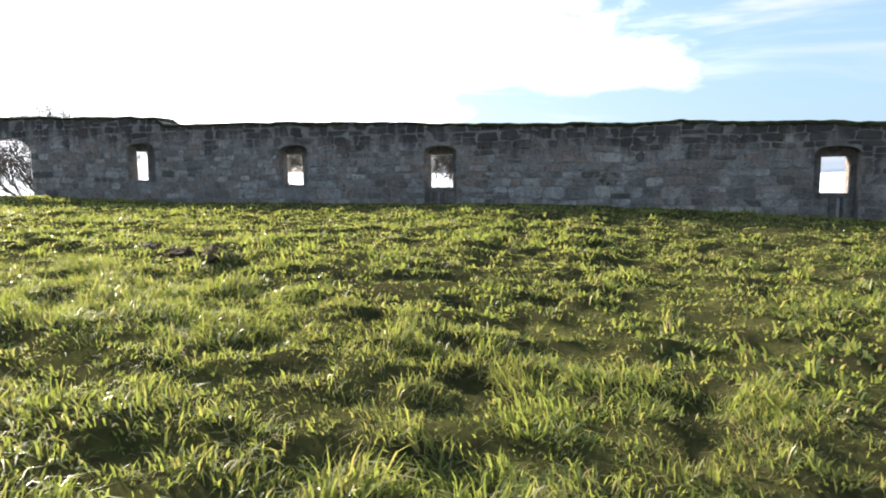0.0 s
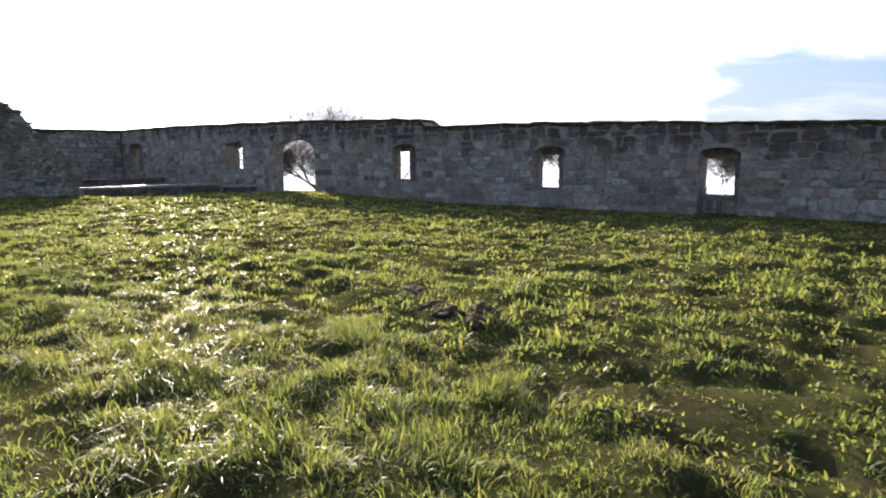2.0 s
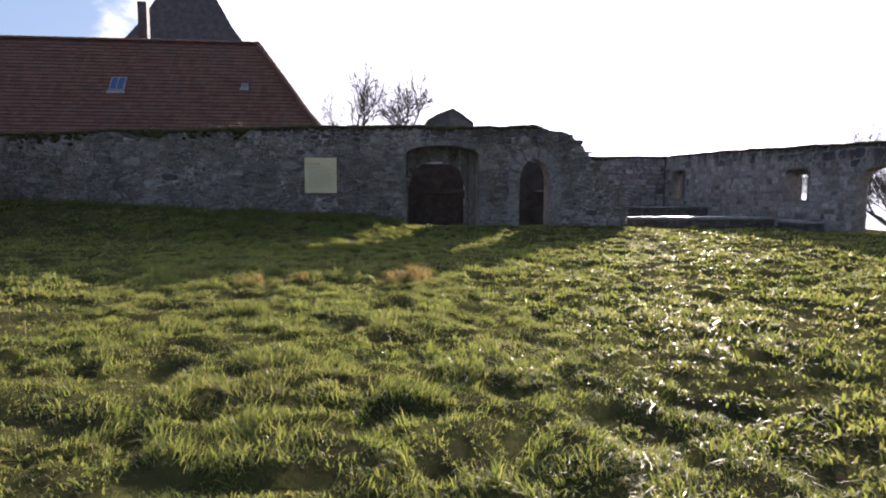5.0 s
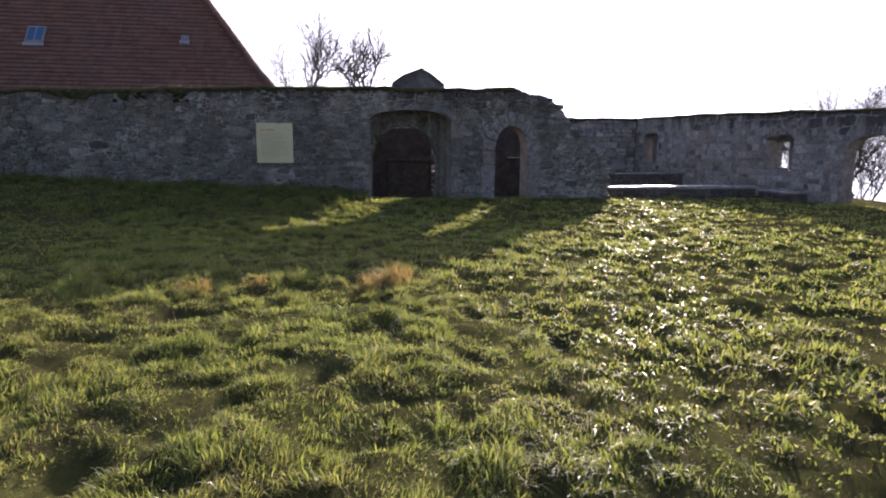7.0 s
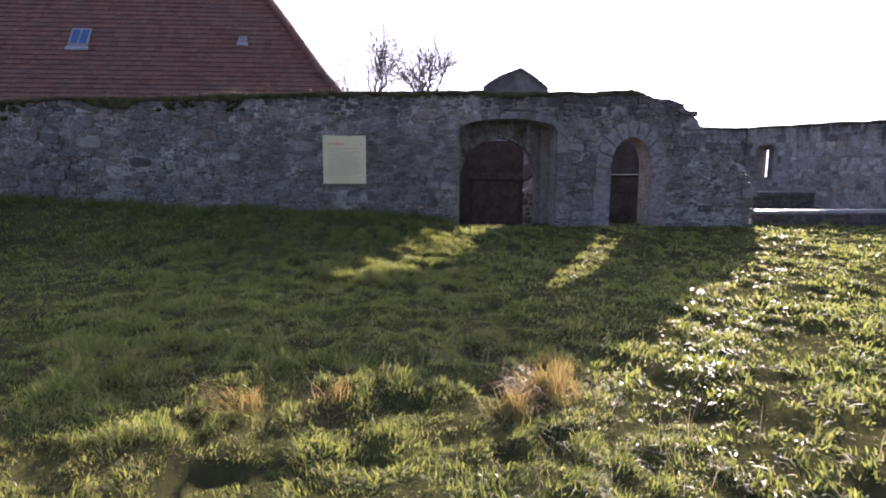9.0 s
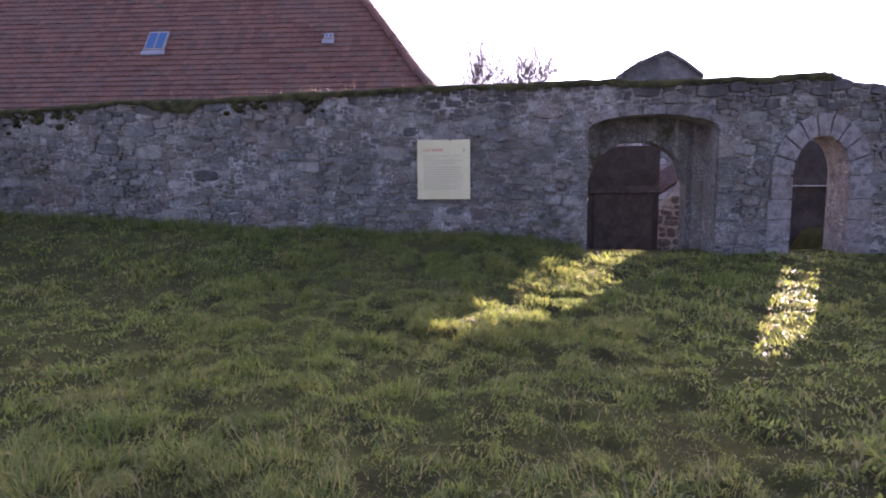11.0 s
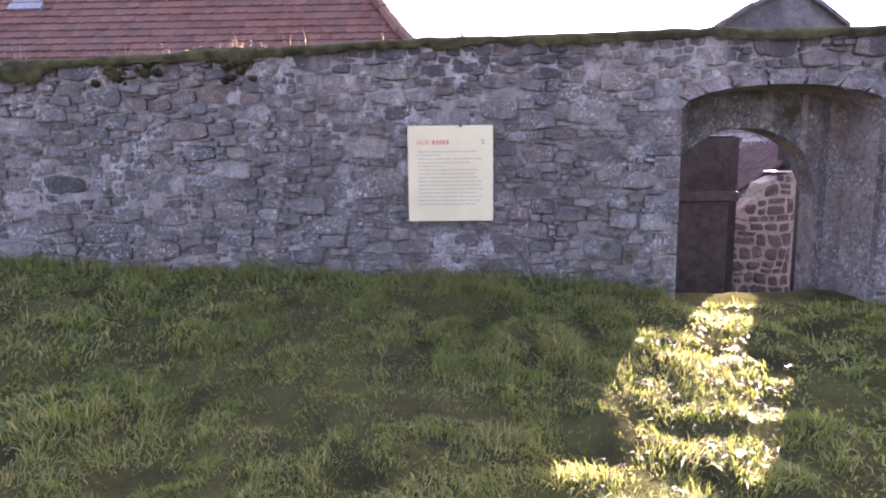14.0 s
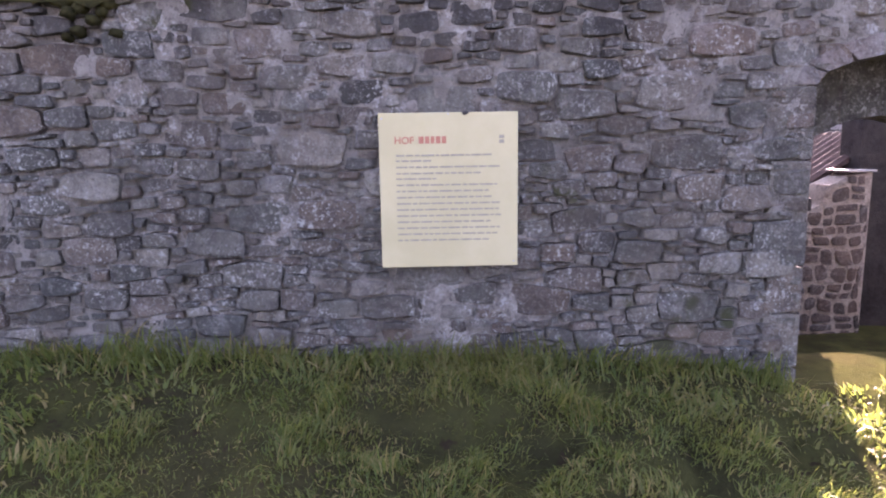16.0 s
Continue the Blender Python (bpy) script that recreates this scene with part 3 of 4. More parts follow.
def moss_cap(face, s0, s1, top, d0, d1, name, parent, lift=0.05, step=0.06, hang=lambda s: 0.10):
    """A lumpy strip of moss and turf over a wall's top, hanging down its face in places."""
    ss = np.arange(s0, s1, step)
    ds = [d0, d0 + 0.012] + list(np.linspace(d0 - 0.06, d1 + 0.06, 5)) + [d1 - 0.012, d1]
    n, verts, faces = len(ds), [], []
    for s in ss:
        drop = 0.03 + hang(s) * max(0.0, float(vnoise(s, 1.0, 0.42, 3)) - 0.42) * 2 + 0.05 * float(vnoise(s, 4.0, 0.1, 6))
        for k, d in enumerate(ds):
            if k in (0, n - 1):
                z = top(s) - drop
            elif k in (1, n - 2):
                z = top(s) - 0.3 * drop
            else:
                z = top(s) + 0.012 + lift * (0.4 + 1.2 * float(vnoise(s, d, 0.16)))
            verts.append(face.at(s, d + 0.03 * (float(vnoise(s, z, 0.08, 4)) - 0.5), z))
    for i in range(len(ss) - 1):
        for k in range(n - 1):
            q = i * n + k
            faces.append((q, q + 1, q + n + 1, q + n))
    ob = mesh_object(name, verts, faces, MOSS, parent, "dark moss and turf", smooth=True)
    ob["kind"] = "stuff"
    return ob


def moss_clumps(face, s0, s1, top, parent):
    """Ragged cushions of moss that grow in the joints under a wall's top."""
    rng = random.Random(44)
    verts, faces = [], []
    for _ in range(230):
        s = rng.uniform(s0, s1)
        if float(vnoise(s, 2.0, 0.45, 17.0)) < 0.48:
            continue
        z = top(s) - 0.02 - abs(rng.gauss(0, 0.13))
        r = rng.uniform(0.018, 0.055)
        base, rings, seg = len(verts), ((1.0, -0.01), (0.85, 0.030), (0.45, 0.048)), 9
        for shrink, d in rings:
            for k in range(seg):
                g = 2 * math.pi * k / seg
                q = r * shrink * rng.uniform(0.7, 1.3)
                verts.append(face.at(s + 1.25 * q * math.cos(g), d * rng.uniform(0.8, 1.15), z + q * math.sin(g)))
        for row in range(2):
            for k in range(seg):
                a, b = base + row * seg + k, base + row * seg + (k + 1) % seg
                faces.append((a, b, b + seg, a + seg))
        faces.append(tuple(range(base + 2 * seg, base + 3 * seg)))
    ob = mesh_object("wall_moss", verts, faces, MOSS, parent, "dark olive moss cushions", smooth=True)
    ob["kind"] = "stuff"


# ---- window wall ----
LONG = Face((0, WALL_Y), (1, 0), (0, -1))
long_top = profile([(-31.6, 3.14), (-27, 3.13), (-22.4, 3.05), (-18.7, 2.96), (-17.4, 2.92), (-14.4, 2.80), (-13.02, 2.745), (-12.75, 2.54), (-10.8, 2.50), (-9.9, 2.51), (-5.7, 2.34), (-4.9, 2.27), (-3.5, 2.25), (-0.4, 2.15), (0.36, 2.18), (1.6, 2.10), (4, 2.02), (16, 1.9)])
WINDOWS = [  # niche from, to; light from, to; sill, head
    (-14.05, -13.12, -14.5, -13.70, 1.06, 1.88),
    (-9.2, -8.38, -9.42, -8.74, 0.90, 1.71),
    (-5.30, -4.50, -5.36, -4.68, 0.82, 1.61),
    (2.86, 3.66, 3.05, 3.58, 0.66, 1.40),
    (-22.9, -21.7, -23.1, -22.3, 1.38, 2.17),
    (-30.9, -29.6, -31.45, -30.70, 1.30, 2.30),
]
GATE = (-19.80, -17.62, 0.2, arch_head(-19.80, -17.62, 1.98, 0.37))
GATE_OUT = (-20.75, -17.55, 0.2, arch_head(-20.75, -17.55, 1.98, 0.40))


def ground_along_long(s):
    return float(ground_z(np.array([s]), np.array([WALL_Y - 0.05]))[0])


def build_long_wall():
    wall = thing("wall_window", "long ruined grey stone wall with small window openings", "wall", kind="structure")
    inner, outer = [GATE], [GATE_OUT]
    for a, b, c, d, sill, head in WINDOWS:
        inner.append((a, b, 0.1 if -6 < a < 4 else sill - 0.05, arch_head(a, b, head + 0.06, 0.13)))
        outer.append((c, d, sill, flat_head(head)))
    wall_leaf("core", LONG, -31.6, 16, 0.0, -0.36, long_top, -1.0, inner, MORTAR_LONG, wall)
    wall_leaf("outer_leaf", LONG, -31.6, 16, -0.362, -0.72, long_top, -6.0, outer, ASHLAR, wall)
    rng = random.Random(21)
    boxes = courses(rng, -31.6, 10, ground_along_long, long_top, (0.12, 0.28), (0.14, 0.46), inner, 0.014)
    near = [b for b in boxes if -14.6 < b[0] < 4.0]
    rng.shuffle(near)
    singles = near[:300]
    chosen = set(singles)
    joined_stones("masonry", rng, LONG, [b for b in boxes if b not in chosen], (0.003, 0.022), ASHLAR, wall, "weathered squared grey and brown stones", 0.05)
    moss_cap(LONG, -31.6, 12, long_top, 0.03, -0.75, "wall_top_turf", wall, 0.008, hang=lambda s: 0.03)
    for a, b, c, d, sill, head in WINDOWS:
        part("sill", box_bm(c - 0.06, d + 0.06, WALL_Y + 0.34, WALL_Y + 0.76, sill - 0.10, sill + 0.004, 0.012), DRESSED, wall, "stone window sill")
        part("lintel", box_bm(c - 0.12, d + 0.12, WALL_Y + 0.345, WALL_Y + 0.75, head - 0.004, head + 0.18, 0.012), DRESSED, wall, "stone lintel")
        for s in (c, d):
            e = -0.10 if s == c else 0.10
            part("jamb", box_bm(min(s - e * 0.04, s + e), max(s - e * 0.04, s + e), WALL_Y + 0.346, WALL_Y + 0.745, sill, head, 0.008), DRESSED, wall, "dressed stone jamb")
    return wall, singles, rng


long_wall, long_singles, long_rng = build_long_wall()

# ---- gate wall ----
SIDE = Face((WALL_X, 0), (0, 1), (1, 0))
side_top = ragged([(-16, 2.87), (-6, 3.03), (-4.7, 3.13), (-3.2, 3.16), (-1.6, 3.22), (0.2, 3.29), (1.6, 3.31), (3.3, 3.33), (5.2, 3.35), (6.1, 3.37), (6.45, 3.40), (6.52, 3.33), (6.95, 3.29), (7.28, 3.20), (7.36, 3.08), (7.48, 3.04), (7.54, 2.90), (7.66, 2.84), (7.71, 2.70), (7.80, 2.64), (7.86, 2.48), (8.05, 2.40), (8.12, 2.26), (8.38, 2.16), (8.43, 2.02), (8.68, 1.90), (8.73, 1.66), (8.9, 1.52)])
ENTRY = (2.82, 4.78, 0.2, arch_head(2.82, 4.78, 2.62, 0.22))
ARCH = (5.88, 6.72, 0.2, arch_head(5.88, 6.72, 1.90, 0.60))


def ground_along_side(s):
    return float(ground_z(np.array([WALL_X + 0.05]), np.array([s]))[0])


def build_side_wall():
    wall = thing("wall_gate", "old rubble stone wall with a gateway and an arched door", "wall", kind="structure")
    wall_leaf("core", SIDE, -16, 8.9, -0.05, -0.62, side_top, -1.0, [ENTRY, ARCH], MORTAR, wall, 0.1)
    rng = random.Random(8)
    pointing("pointing", SIDE, -7.62, 8.88, ground_along_side, side_top, [ENTRY, ARCH], MORTAR, wall, "crumbling pale lime mortar between the stones")
    surround = [(2.82, 4.78, 0.2, ENTRY[3]), (5.56, 7.04, 0.2, arch_head(5.56, 7.04, 1.90, 0.90))]
    rings = rubble(rng, -7.6, 8.88, ground_along_side, side_top, surround, [(0.10, 0.14, 150), (0.07, 0.10, 800), (0.045, 0.07, 5000), (0.026, 0.045, 16000), (0.018, 0.026, 14000)], 1.75, 0.013)
    near = [r for r in rings if -3.6 < r[0] < 2.9]
    near.sort(key=lambda r: abs(r[0] - 0.2))
    singles = near[:300]
    chosen = set(singles)
    ring_stones("masonry", rng, SIDE, [r for r in rings if r not in chosen], (0.0, 0.034), RUBBLE, wall, "uneven grey and brown rubble stones")
    far = courses(rng, -16, -7.62, ground_along_side, side_top, (0.14, 0.28), (0.2, 0.5), [], 0.02)
    joined_stones("masonry", rng, SIDE, far, (0.01, 0.04), RUBBLE, wall)
    moss_cap(SIDE, -16, 6.4, side_top, 0.05, -0.66, "wall_top_moss", wall, 0.014, hang=lambda s: float(np.interp(s, [-6, -1.5, 0.5, 2], [0.16, 0.14, 0.08, 0.03])))
    moss_clumps(SIDE, -7.4, -0.9, side_top, wall)
    for a, b, head, spring, proud in ((*ENTRY[:2], ENTRY[3], 2.62, 0.012), (*ARCH[:2], ARCH[3], 1.90, 0.03)):
        z = 0.55
        while z < spring - 0.1:
            h = rng.uniform(0.28, 0.42)
            z1 = min(z + h, spring)
            for s, sign in ((a, -1), (b, 1)):
                wide = rng.uniform(0.22, 0.34) if proud < 0.02 else rng.uniform(0.30, 0.36)
                lo, hi = sorted((s - sign * 0.005, s + sign * wide))
                part("jamb_stone", box_bm(WALL_X - 0.10, WALL_X + proud + rng.uniform(0, 0.012), lo, hi, z + 0.006, z1 - 0.006, 0.012), RUBBLE if proud < 0.02 else DRESSED, wall)
            z = z1
        count = 9
        for k in range(count):
            t0, t1 = math.pi * k / count, math.pi * (k + 1) / count
            mid, half = (a + b) / 2, (b - a) / 2
            verts, ringout = [], (0.32 if proud > 0.02 else 0.14)
            for d in (proud + 0.005, -0.10):
                for t, e in ((t0 + 0.02, 0.0), (t1 - 0.02, 0.0), (t1 - 0.02, ringout), (t0 + 0.02, ringout)):
                    s = mid - (half + e) * math.cos(t)
                    rise = head((a + b) / 2) - spring
                    verts.append(SIDE.at(s, d, spring + (rise + e) * math.sin(t)))
            mesh_object("voussoir", verts, [(0, 1, 2, 3), (4, 7, 6, 5), (0, 4, 5, 1), (1, 5, 6, 2), (2, 6, 7, 3), (3, 7, 4, 0)], DRESSED, wall)
    return wall, singles, rng


side_wall, side_singles, side_rng = build_side_wall()


def build_other_walls():
    """The court's far end and the plain walls that close it behind the walker."""
    end = Face((-31.6, 0), (0, 1), (1, 0))
    top = profile([(-8, 3.1), (6, 3.1), (12, 3.08), (15.7, 3.13)])
    wall = thing("wall_end", "plain weathered stone wall closing the court", "wall", kind="structure")
    wall_leaf("core", end, 4.0, 15.72, 0.0, -0.7, top, -1.0, [], MORTAR_DARK, wall)
    rng = random.Random(3)
    joined_stones("masonry", rng, end, courses(rng, 4.0, 14.95, lambda s: 0.5, top, (0.14, 0.28), (0.25, 0.6), [], 0.02), (0.005, 0.025), ASHLAR, wall)
    moss_cap(end, 4.0, 15.7, top, 0.03, -0.73, "wall_top_turf", wall, 0.03)
    east = Face((14.0, 0), (0, 1), (-1, 0))
    wall = thing("wall_east", "plain weathered stone wall behind the meadow", "wall", kind="structure")
    wall_leaf("core", east, -18, 14.9, 0.0, -0.7, profile([(-18, 2.2), (14.9, 1.9)]), -1.0, [], MORTAR_DARK, wall)
    spur = Face((0, -7.7), (1, 0), (0, 1))
    wall = thing("wall_spur", "pale sunlit stone wall end with broken courses", "wall", kind="structure")
    top = profile([(-20.5, 3.05), (-18.2, 3.0), (-17.8, 2.5), (-17.6, 1.4)])
    wall_leaf("core", spur, -20.5, -17.6, 0.0, -0.6, top, -1.0, [], MORTAR_PALE, wall)
    joined_stones("masonry", rng, spur, courses(rng, -20.5, -17.7, lambda s: 1.0, top, (0.12, 0.24), (0.16, 0.42), [], 0.018), (0.01, 0.035), RUBBLE, wall)


build_other_walls()


def build_gable():
    """The low pointed stone coping over the gateway."""
    ob = thing("gateway_coping", "small pointed stone gable crowning the gateway", "coping")
    prof = [(3.40, 3.24), (3.42, 3.50), (3.66, 3.66), (4.12, 3.84), (4.40, 3.68), (4.70, 3.45), (4.80, 3.24)]
    verts = [(WALL_X - 0.62, s, z) for s, z in prof] + [(WALL_X - 1.0, s, z) for s, z in prof]
    n = len(prof)
    faces = [tuple(range(n)), tuple(range(2 * n - 1, n - 1, -1))] + [(k, k + n, (k + 1) % n + n, (k + 1) % n) for k in range(n)]
    mesh_object("gable_stone", verts, faces, MORTAR_DARK, ob)
    for (a, za), (b, zb) in zip(prof[1:5], prof[2:6]):
        d = 0.05
        v = []
        for x in (WALL_X - 0.56, WALL_X - 1.06):
            v += [(x, a, za), (x, b, zb), (x, b, zb + d), (x, a, za + d)]
        mesh_object("cap_slab", v, [(0, 1, 2, 3), (4, 7, 6, 5), (0, 4, 5, 1), (1, 5, 6, 2), (2, 6, 7, 3), (3, 7, 4, 0)], MORTAR_DARK, ob)


build_gable()


# ---- gateway passage behind the wall ----
def build_passage():
    rng = random.Random(14)
    rear = Face((WALL_X - 0.63, 0), (0, 1), (1, 0))
    wall = thing("wall_inner_arch", "thick inner arch of the stone gateway", "wall", kind="structure")
    wall_leaf("core", rear, 1.6, 5.5, 0.0, -0.36, profile([(1.6, 3.2), (5.5, 3.2)]), -0.6, [(2.90, 4.52, -0.4, arch_head(2.90, 4.52, 1.74, 0.72))], RUBBLE, wall)
    shed = thing("shed", "low plastered outbuilding with a dark doorway", "shed")
    # A beige wall in shade; the dark is put into its plaster colour.
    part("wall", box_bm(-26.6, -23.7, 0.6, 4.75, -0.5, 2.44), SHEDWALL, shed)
    verts = [(-23.72, 0.58, 2.46), (-23.72, 4.77, 2.46), (-25.1, 4.77, 2.43), (-25.1, 0.58, 2.43), (-26.62, 0.58, 2.35), (-26.62, 4.77, 2.35)]
    mesh_object("roof", verts, [(0, 1, 2, 3), (3, 2, 5, 4), (1, 5, 2), (0, 3, 4), (0, 4, 5, 1)], TILE, shed)
    part("door_lintel", box_bm(-23.72, -23.62, 3.35, 4.75, 1.52, 1.66, 0.01), OLDWOOD, shed, "dark timber lintel")
    # Dark panel added where the doorway lies in shade.
    part("door", box_bm(-23.72, -23.66, 3.45, 4.62, -0.4, 1.52, 0.01), OLDWOOD, shed, "dark panel standing for the shade in the doorway")
    stub = Face((-24.4, 0), (0, 1), (1, 0))
    wall = thing("field_stone_wall", "low stepped wall of dark field stones in pale mortar", "wall")
    top = profile([(4.92, 1.18), (5.12, 1.26), (5.16, 1.45), (5.38, 1.52), (5.42, 1.74), (5.62, 1.82), (5.68, 1.88), (5.97, 1.90)])
    wall_leaf("mortar_core", stub, 4.84, 5.97, 0.0, -0.4, top, -0.8, [], MORTAR_PALE, wall, 0.1)
    for a, b, p, q in courses(rng, 4.86, 5.96, lambda s: -0.5, top, (0.12, 0.24), (0.10, 0.24), [], 0.035):
        v, f = stone_shape(rng, stub, a, b, p, q, rng.uniform(0.008, 0.025), 0.10)
        mesh_object("field_stone", v, f, FIELD, wall)
    part("capping_slab", box_bm(-24.82, -24.36, 5.64, 6.0, 1.905, 1.935, 0.008), CAPSTONE, wall, "wet capping slab")
    yard = Face((-24.7, 0), (0, 1), (1, 0))
    # Dark fill behind the arch: shade put into the wall's own colour.
    wall = thing("wall_yard", "plain yard wall behind the arched door, shade put into its dark colour", "wall", kind="structure")
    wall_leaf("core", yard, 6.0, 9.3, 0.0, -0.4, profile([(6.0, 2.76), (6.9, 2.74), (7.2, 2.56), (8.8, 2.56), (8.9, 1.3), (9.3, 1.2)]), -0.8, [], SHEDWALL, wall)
    part("ledge", box_bm(-24.72, -24.60, 7.3, 8.6, 1.60, 1.625, 0.006), CAPSTONE, wall, "wet stone ledge")
    roof = thing("lean_to_roof", "small shiny wet tiled roof behind the field stone wall", "roof")
    for k in range(13):
        x = -24.9 - k * 0.19
        verts = []
        for xx, up in ((x, 0.0), (x - 0.10, 0.035), (x - 0.185, 0.01)):
            for y, z in ((5.0, 1.42), (5.75, 1.92), (6.5, 2.40)):
                verts.append((xx, y, z + up))
        for xx in (x, x - 0.185):
            verts += [(xx, 5.0, 1.36), (xx, 6.5, 2.34)]
        mesh_object("tile_row", verts, [(0, 1, 4, 3), (1, 2, 5, 4), (3, 4, 7, 6), (4, 5, 8, 7), (9, 10, 2, 1, 0), (11, 6, 7, 8, 12), (9, 0, 3, 6, 11), (9, 11, 12, 10)], WETTILE, roof)
    part("back_wall", box_bm(-27.3, -25.12, 6.45, 6.7, -0.5, 2.36), MORTAR_DARK, roof)


build_passage()


# ---- low foundation walls at the far end ----
def build_foundation(name, x0, x1, y0, y1, z1, label, mat):
    ob = thing(name, label, "low wall", group="foundation walls")
    rng = random.Random(int(abs(x0) * 10))
    part("base", box_bm(x0 + 0.05, x1 - 0.03, y0, y1, 0.0, z1 - 0.07), MORTAR_DARK, ob)
    face = Face((x1 - 0.03, 0), (0, 1), (1, 0))
    for a, b, p, q in courses(rng, y0, y1, lambda s: 0.35, flat_head(z1 - 0.07), (0.12, 0.2), (0.25, 0.55), [], 0.02):
        v, f = stone_shape(rng, face, a, b, p, q, 0.02)
        mesh_object("stone", v, f, FIELD, ob)
    y = y0
    while y < y1 - 0.2:
        w = min(rng.uniform(0.6, 1.1), y1 - y)
        part("capping_slab", box_bm(x0, x1, y + 0.008, y + w - 0.008, z1 - 0.075, z1 + rng.uniform(-0.01, 0.012), 0.012), mat, ob)
        y += w


build_foundation("foundation_wall", -22.55, -22.2, 8.5, 14.3, 0.865, "low dark foundation wall capped with wet slabs", CAPSTONE)
build_foundation("foundation_wall", -27.2, -26.5, 7.6, 14.4, 1.02, "low dark foundation wall in front of the corner", MORTAR_DARK)


def build_foundation_return():
    ob = thing("foundation_wall", "short dark foundation wall along the foot of the window wall", "low wall", group="foundation walls")
    rng = random.Random(33)
    part("base", box_bm(-22.15, -20.92, 14.35, WALL_Y - 0.01, 0.0, 0.72), MORTAR_DARK, ob)
    face = Face((0, 14.35), (1, 0), (0, -1))
    for a, b, p, q in courses(rng, -22.15, -20.92, lambda s: 0.35, flat_head(0.72), (0.12, 0.2), (0.25, 0.5), [], 0.02):
        mesh_object("stone", *stone_shape(rng, face, a, b, p, q, 0.02), FIELD, ob)
    for a, b in ((-22.17, -21.58), (-21.565, -20.9)):
        part("capping_slab", box_bm(a, b, 14.32, WALL_Y - 0.008, 0.724, 0.79, 0.012), CAPSTONE, ob)


build_foundation_return()


# ---- house behind the wall ----
def build_house():
    house = thing("house", "house with a tall hipped red clay tile roof", "house")
    X0, X1, Y0, Y1 = -29.2, -22.6, -14.2, 1.2
    prof = [(0.0, 2.85), (0.35, 3.02), (0.8, 3.36), (1.4, 4.02), (2.3, 5.20), (3.28, 6.46)]
    part("wall", box_bm(X0 + 0.45, X1 - 0.45, Y0 + 0.45, Y1 - 0.45, 0.0, 2.95), PLASTER, house)
    verts, faces = [], []
    for d, z in prof:
        e = d * 0.965
        verts += [(X1 - d, Y0 + e, z), (X1 - d, Y1 - e, z), (X0 + d, Y1 - e, z), (X0 + d, Y0 + e, z)]
    for k in range(len(prof) - 1):
        for c in range(4):
            a, b = 4 * k + c, 4 * k + (c + 1) % 4
            faces.append((a, b, b + 4, a + 4))
    roof = mesh_object("roof", verts, faces, TILE, house, "red clay plain tile roof")
    # tiles of the slope that faces the court
    run = [0.0]
    for (d0, z0), (d1, z1) in zip(prof, prof[1:]):
        run.append(run[-1] + math.hypot(d1 - d0, z1 - z0))
    spot = lambda r: (float(np.interp(r, run, [p[0] for p in prof])), float(np.interp(r, run, [p[1] for p in prof])))
    rng = random.Random(2)
    verts, faces = [], []
    rows, r, odd = [], 0.0, 0
    while r < run[-1] - 0.05:
        d0, z0 = spot(r)
        d1, z1 = spot(min(r + 0.19, run[-1]))
        nx, nz = (z1 - z0), (d1 - d0)
        ln = math.hypot(nx, nz)
        nx, nz = nx / ln, nz / ln
        y = Y0 + d0 * 0.965 + (0.085 if odd else 0)
        while y < Y1 - d0 * 0.965 - 0.1:
            w = 0.166
            up, low = 0.008, 0.034 + rng.uniform(-0.006, 0.008)
            k = len(verts)
            for yy, drop in ((y, 0.02), (y + w * 0.5, 0.0), (y + w, 0.02)):
                rr = 0.0 + drop
                f = rr / 0.19
                dd, zz = d0 + (d1 - d0) * f, z0 + (z1 - z0) * f
                verts.append((X1 - dd + nx * low, yy, zz + nz * low))
            for yy in (y + w, y):
                verts.append((X1 - d1 + nx * up, yy, z1 + nz * up))
            for yy in (y, y + w * 0.5, y + w):
                verts.append((X1 - d0 + nx * 0.004, yy, z0 + nz * 0.004))
            faces += [(k, k + 1, k + 2, k + 3, k + 4), (k + 5, k + 6, k + 1, k), (k + 6, k + 7, k + 2, k + 1)]
            y += w + 0.006
        mesh_object("tile_course", verts, faces, TILE, roof)
        verts, faces = [], []
        r += 0.155
        odd = 1 - odd
    # hip and ridge tiles
    def ridge_line(p, q, count, name):
        p, q = Vector(p), Vector(q)
        for k in range(count):
            a, b = p.lerp(q, k / count), p.lerp(q, (k + 1.06) / count)
            ax = (b - a).normalized()
            side = ax.cross(Vector((0, 0, 1))).normalized()
            upv = side.cross(ax)
            v = []
            for c, rad in ((a, 0.13), (b, 0.115)):
                for t in range(5):
                    g = math.pi * t / 4
                    v.append(c + side * (math.cos(g) * rad) + upv * (math.sin(g) * rad * 0.7 + 0.0))
            mesh_object(name, v, [(t, t + 1, t + 6, t + 5) for t in range(4)] + [(4, 3, 2, 1, 0), (5, 6, 7, 8, 9)], TILE, roof)
    d, z = prof[-1]
    ridge_line((X1 - d, Y0 + d * 0.965, z + 0.0), (X1 - d, Y1 - d * 0.965, z + 0.0), 24, "ridge_tile")
    for (d0, z0), (d1, z1) in zip(prof, prof[1:]):
        ridge_line((X1 - d0, Y1 - d0 * 0.965, z0 + 0.02), (X1 - d1, Y1 - d1 * 0.965, z1 + 0.02), max(2, int((z1 - z0) * 3)), "hip_tile")
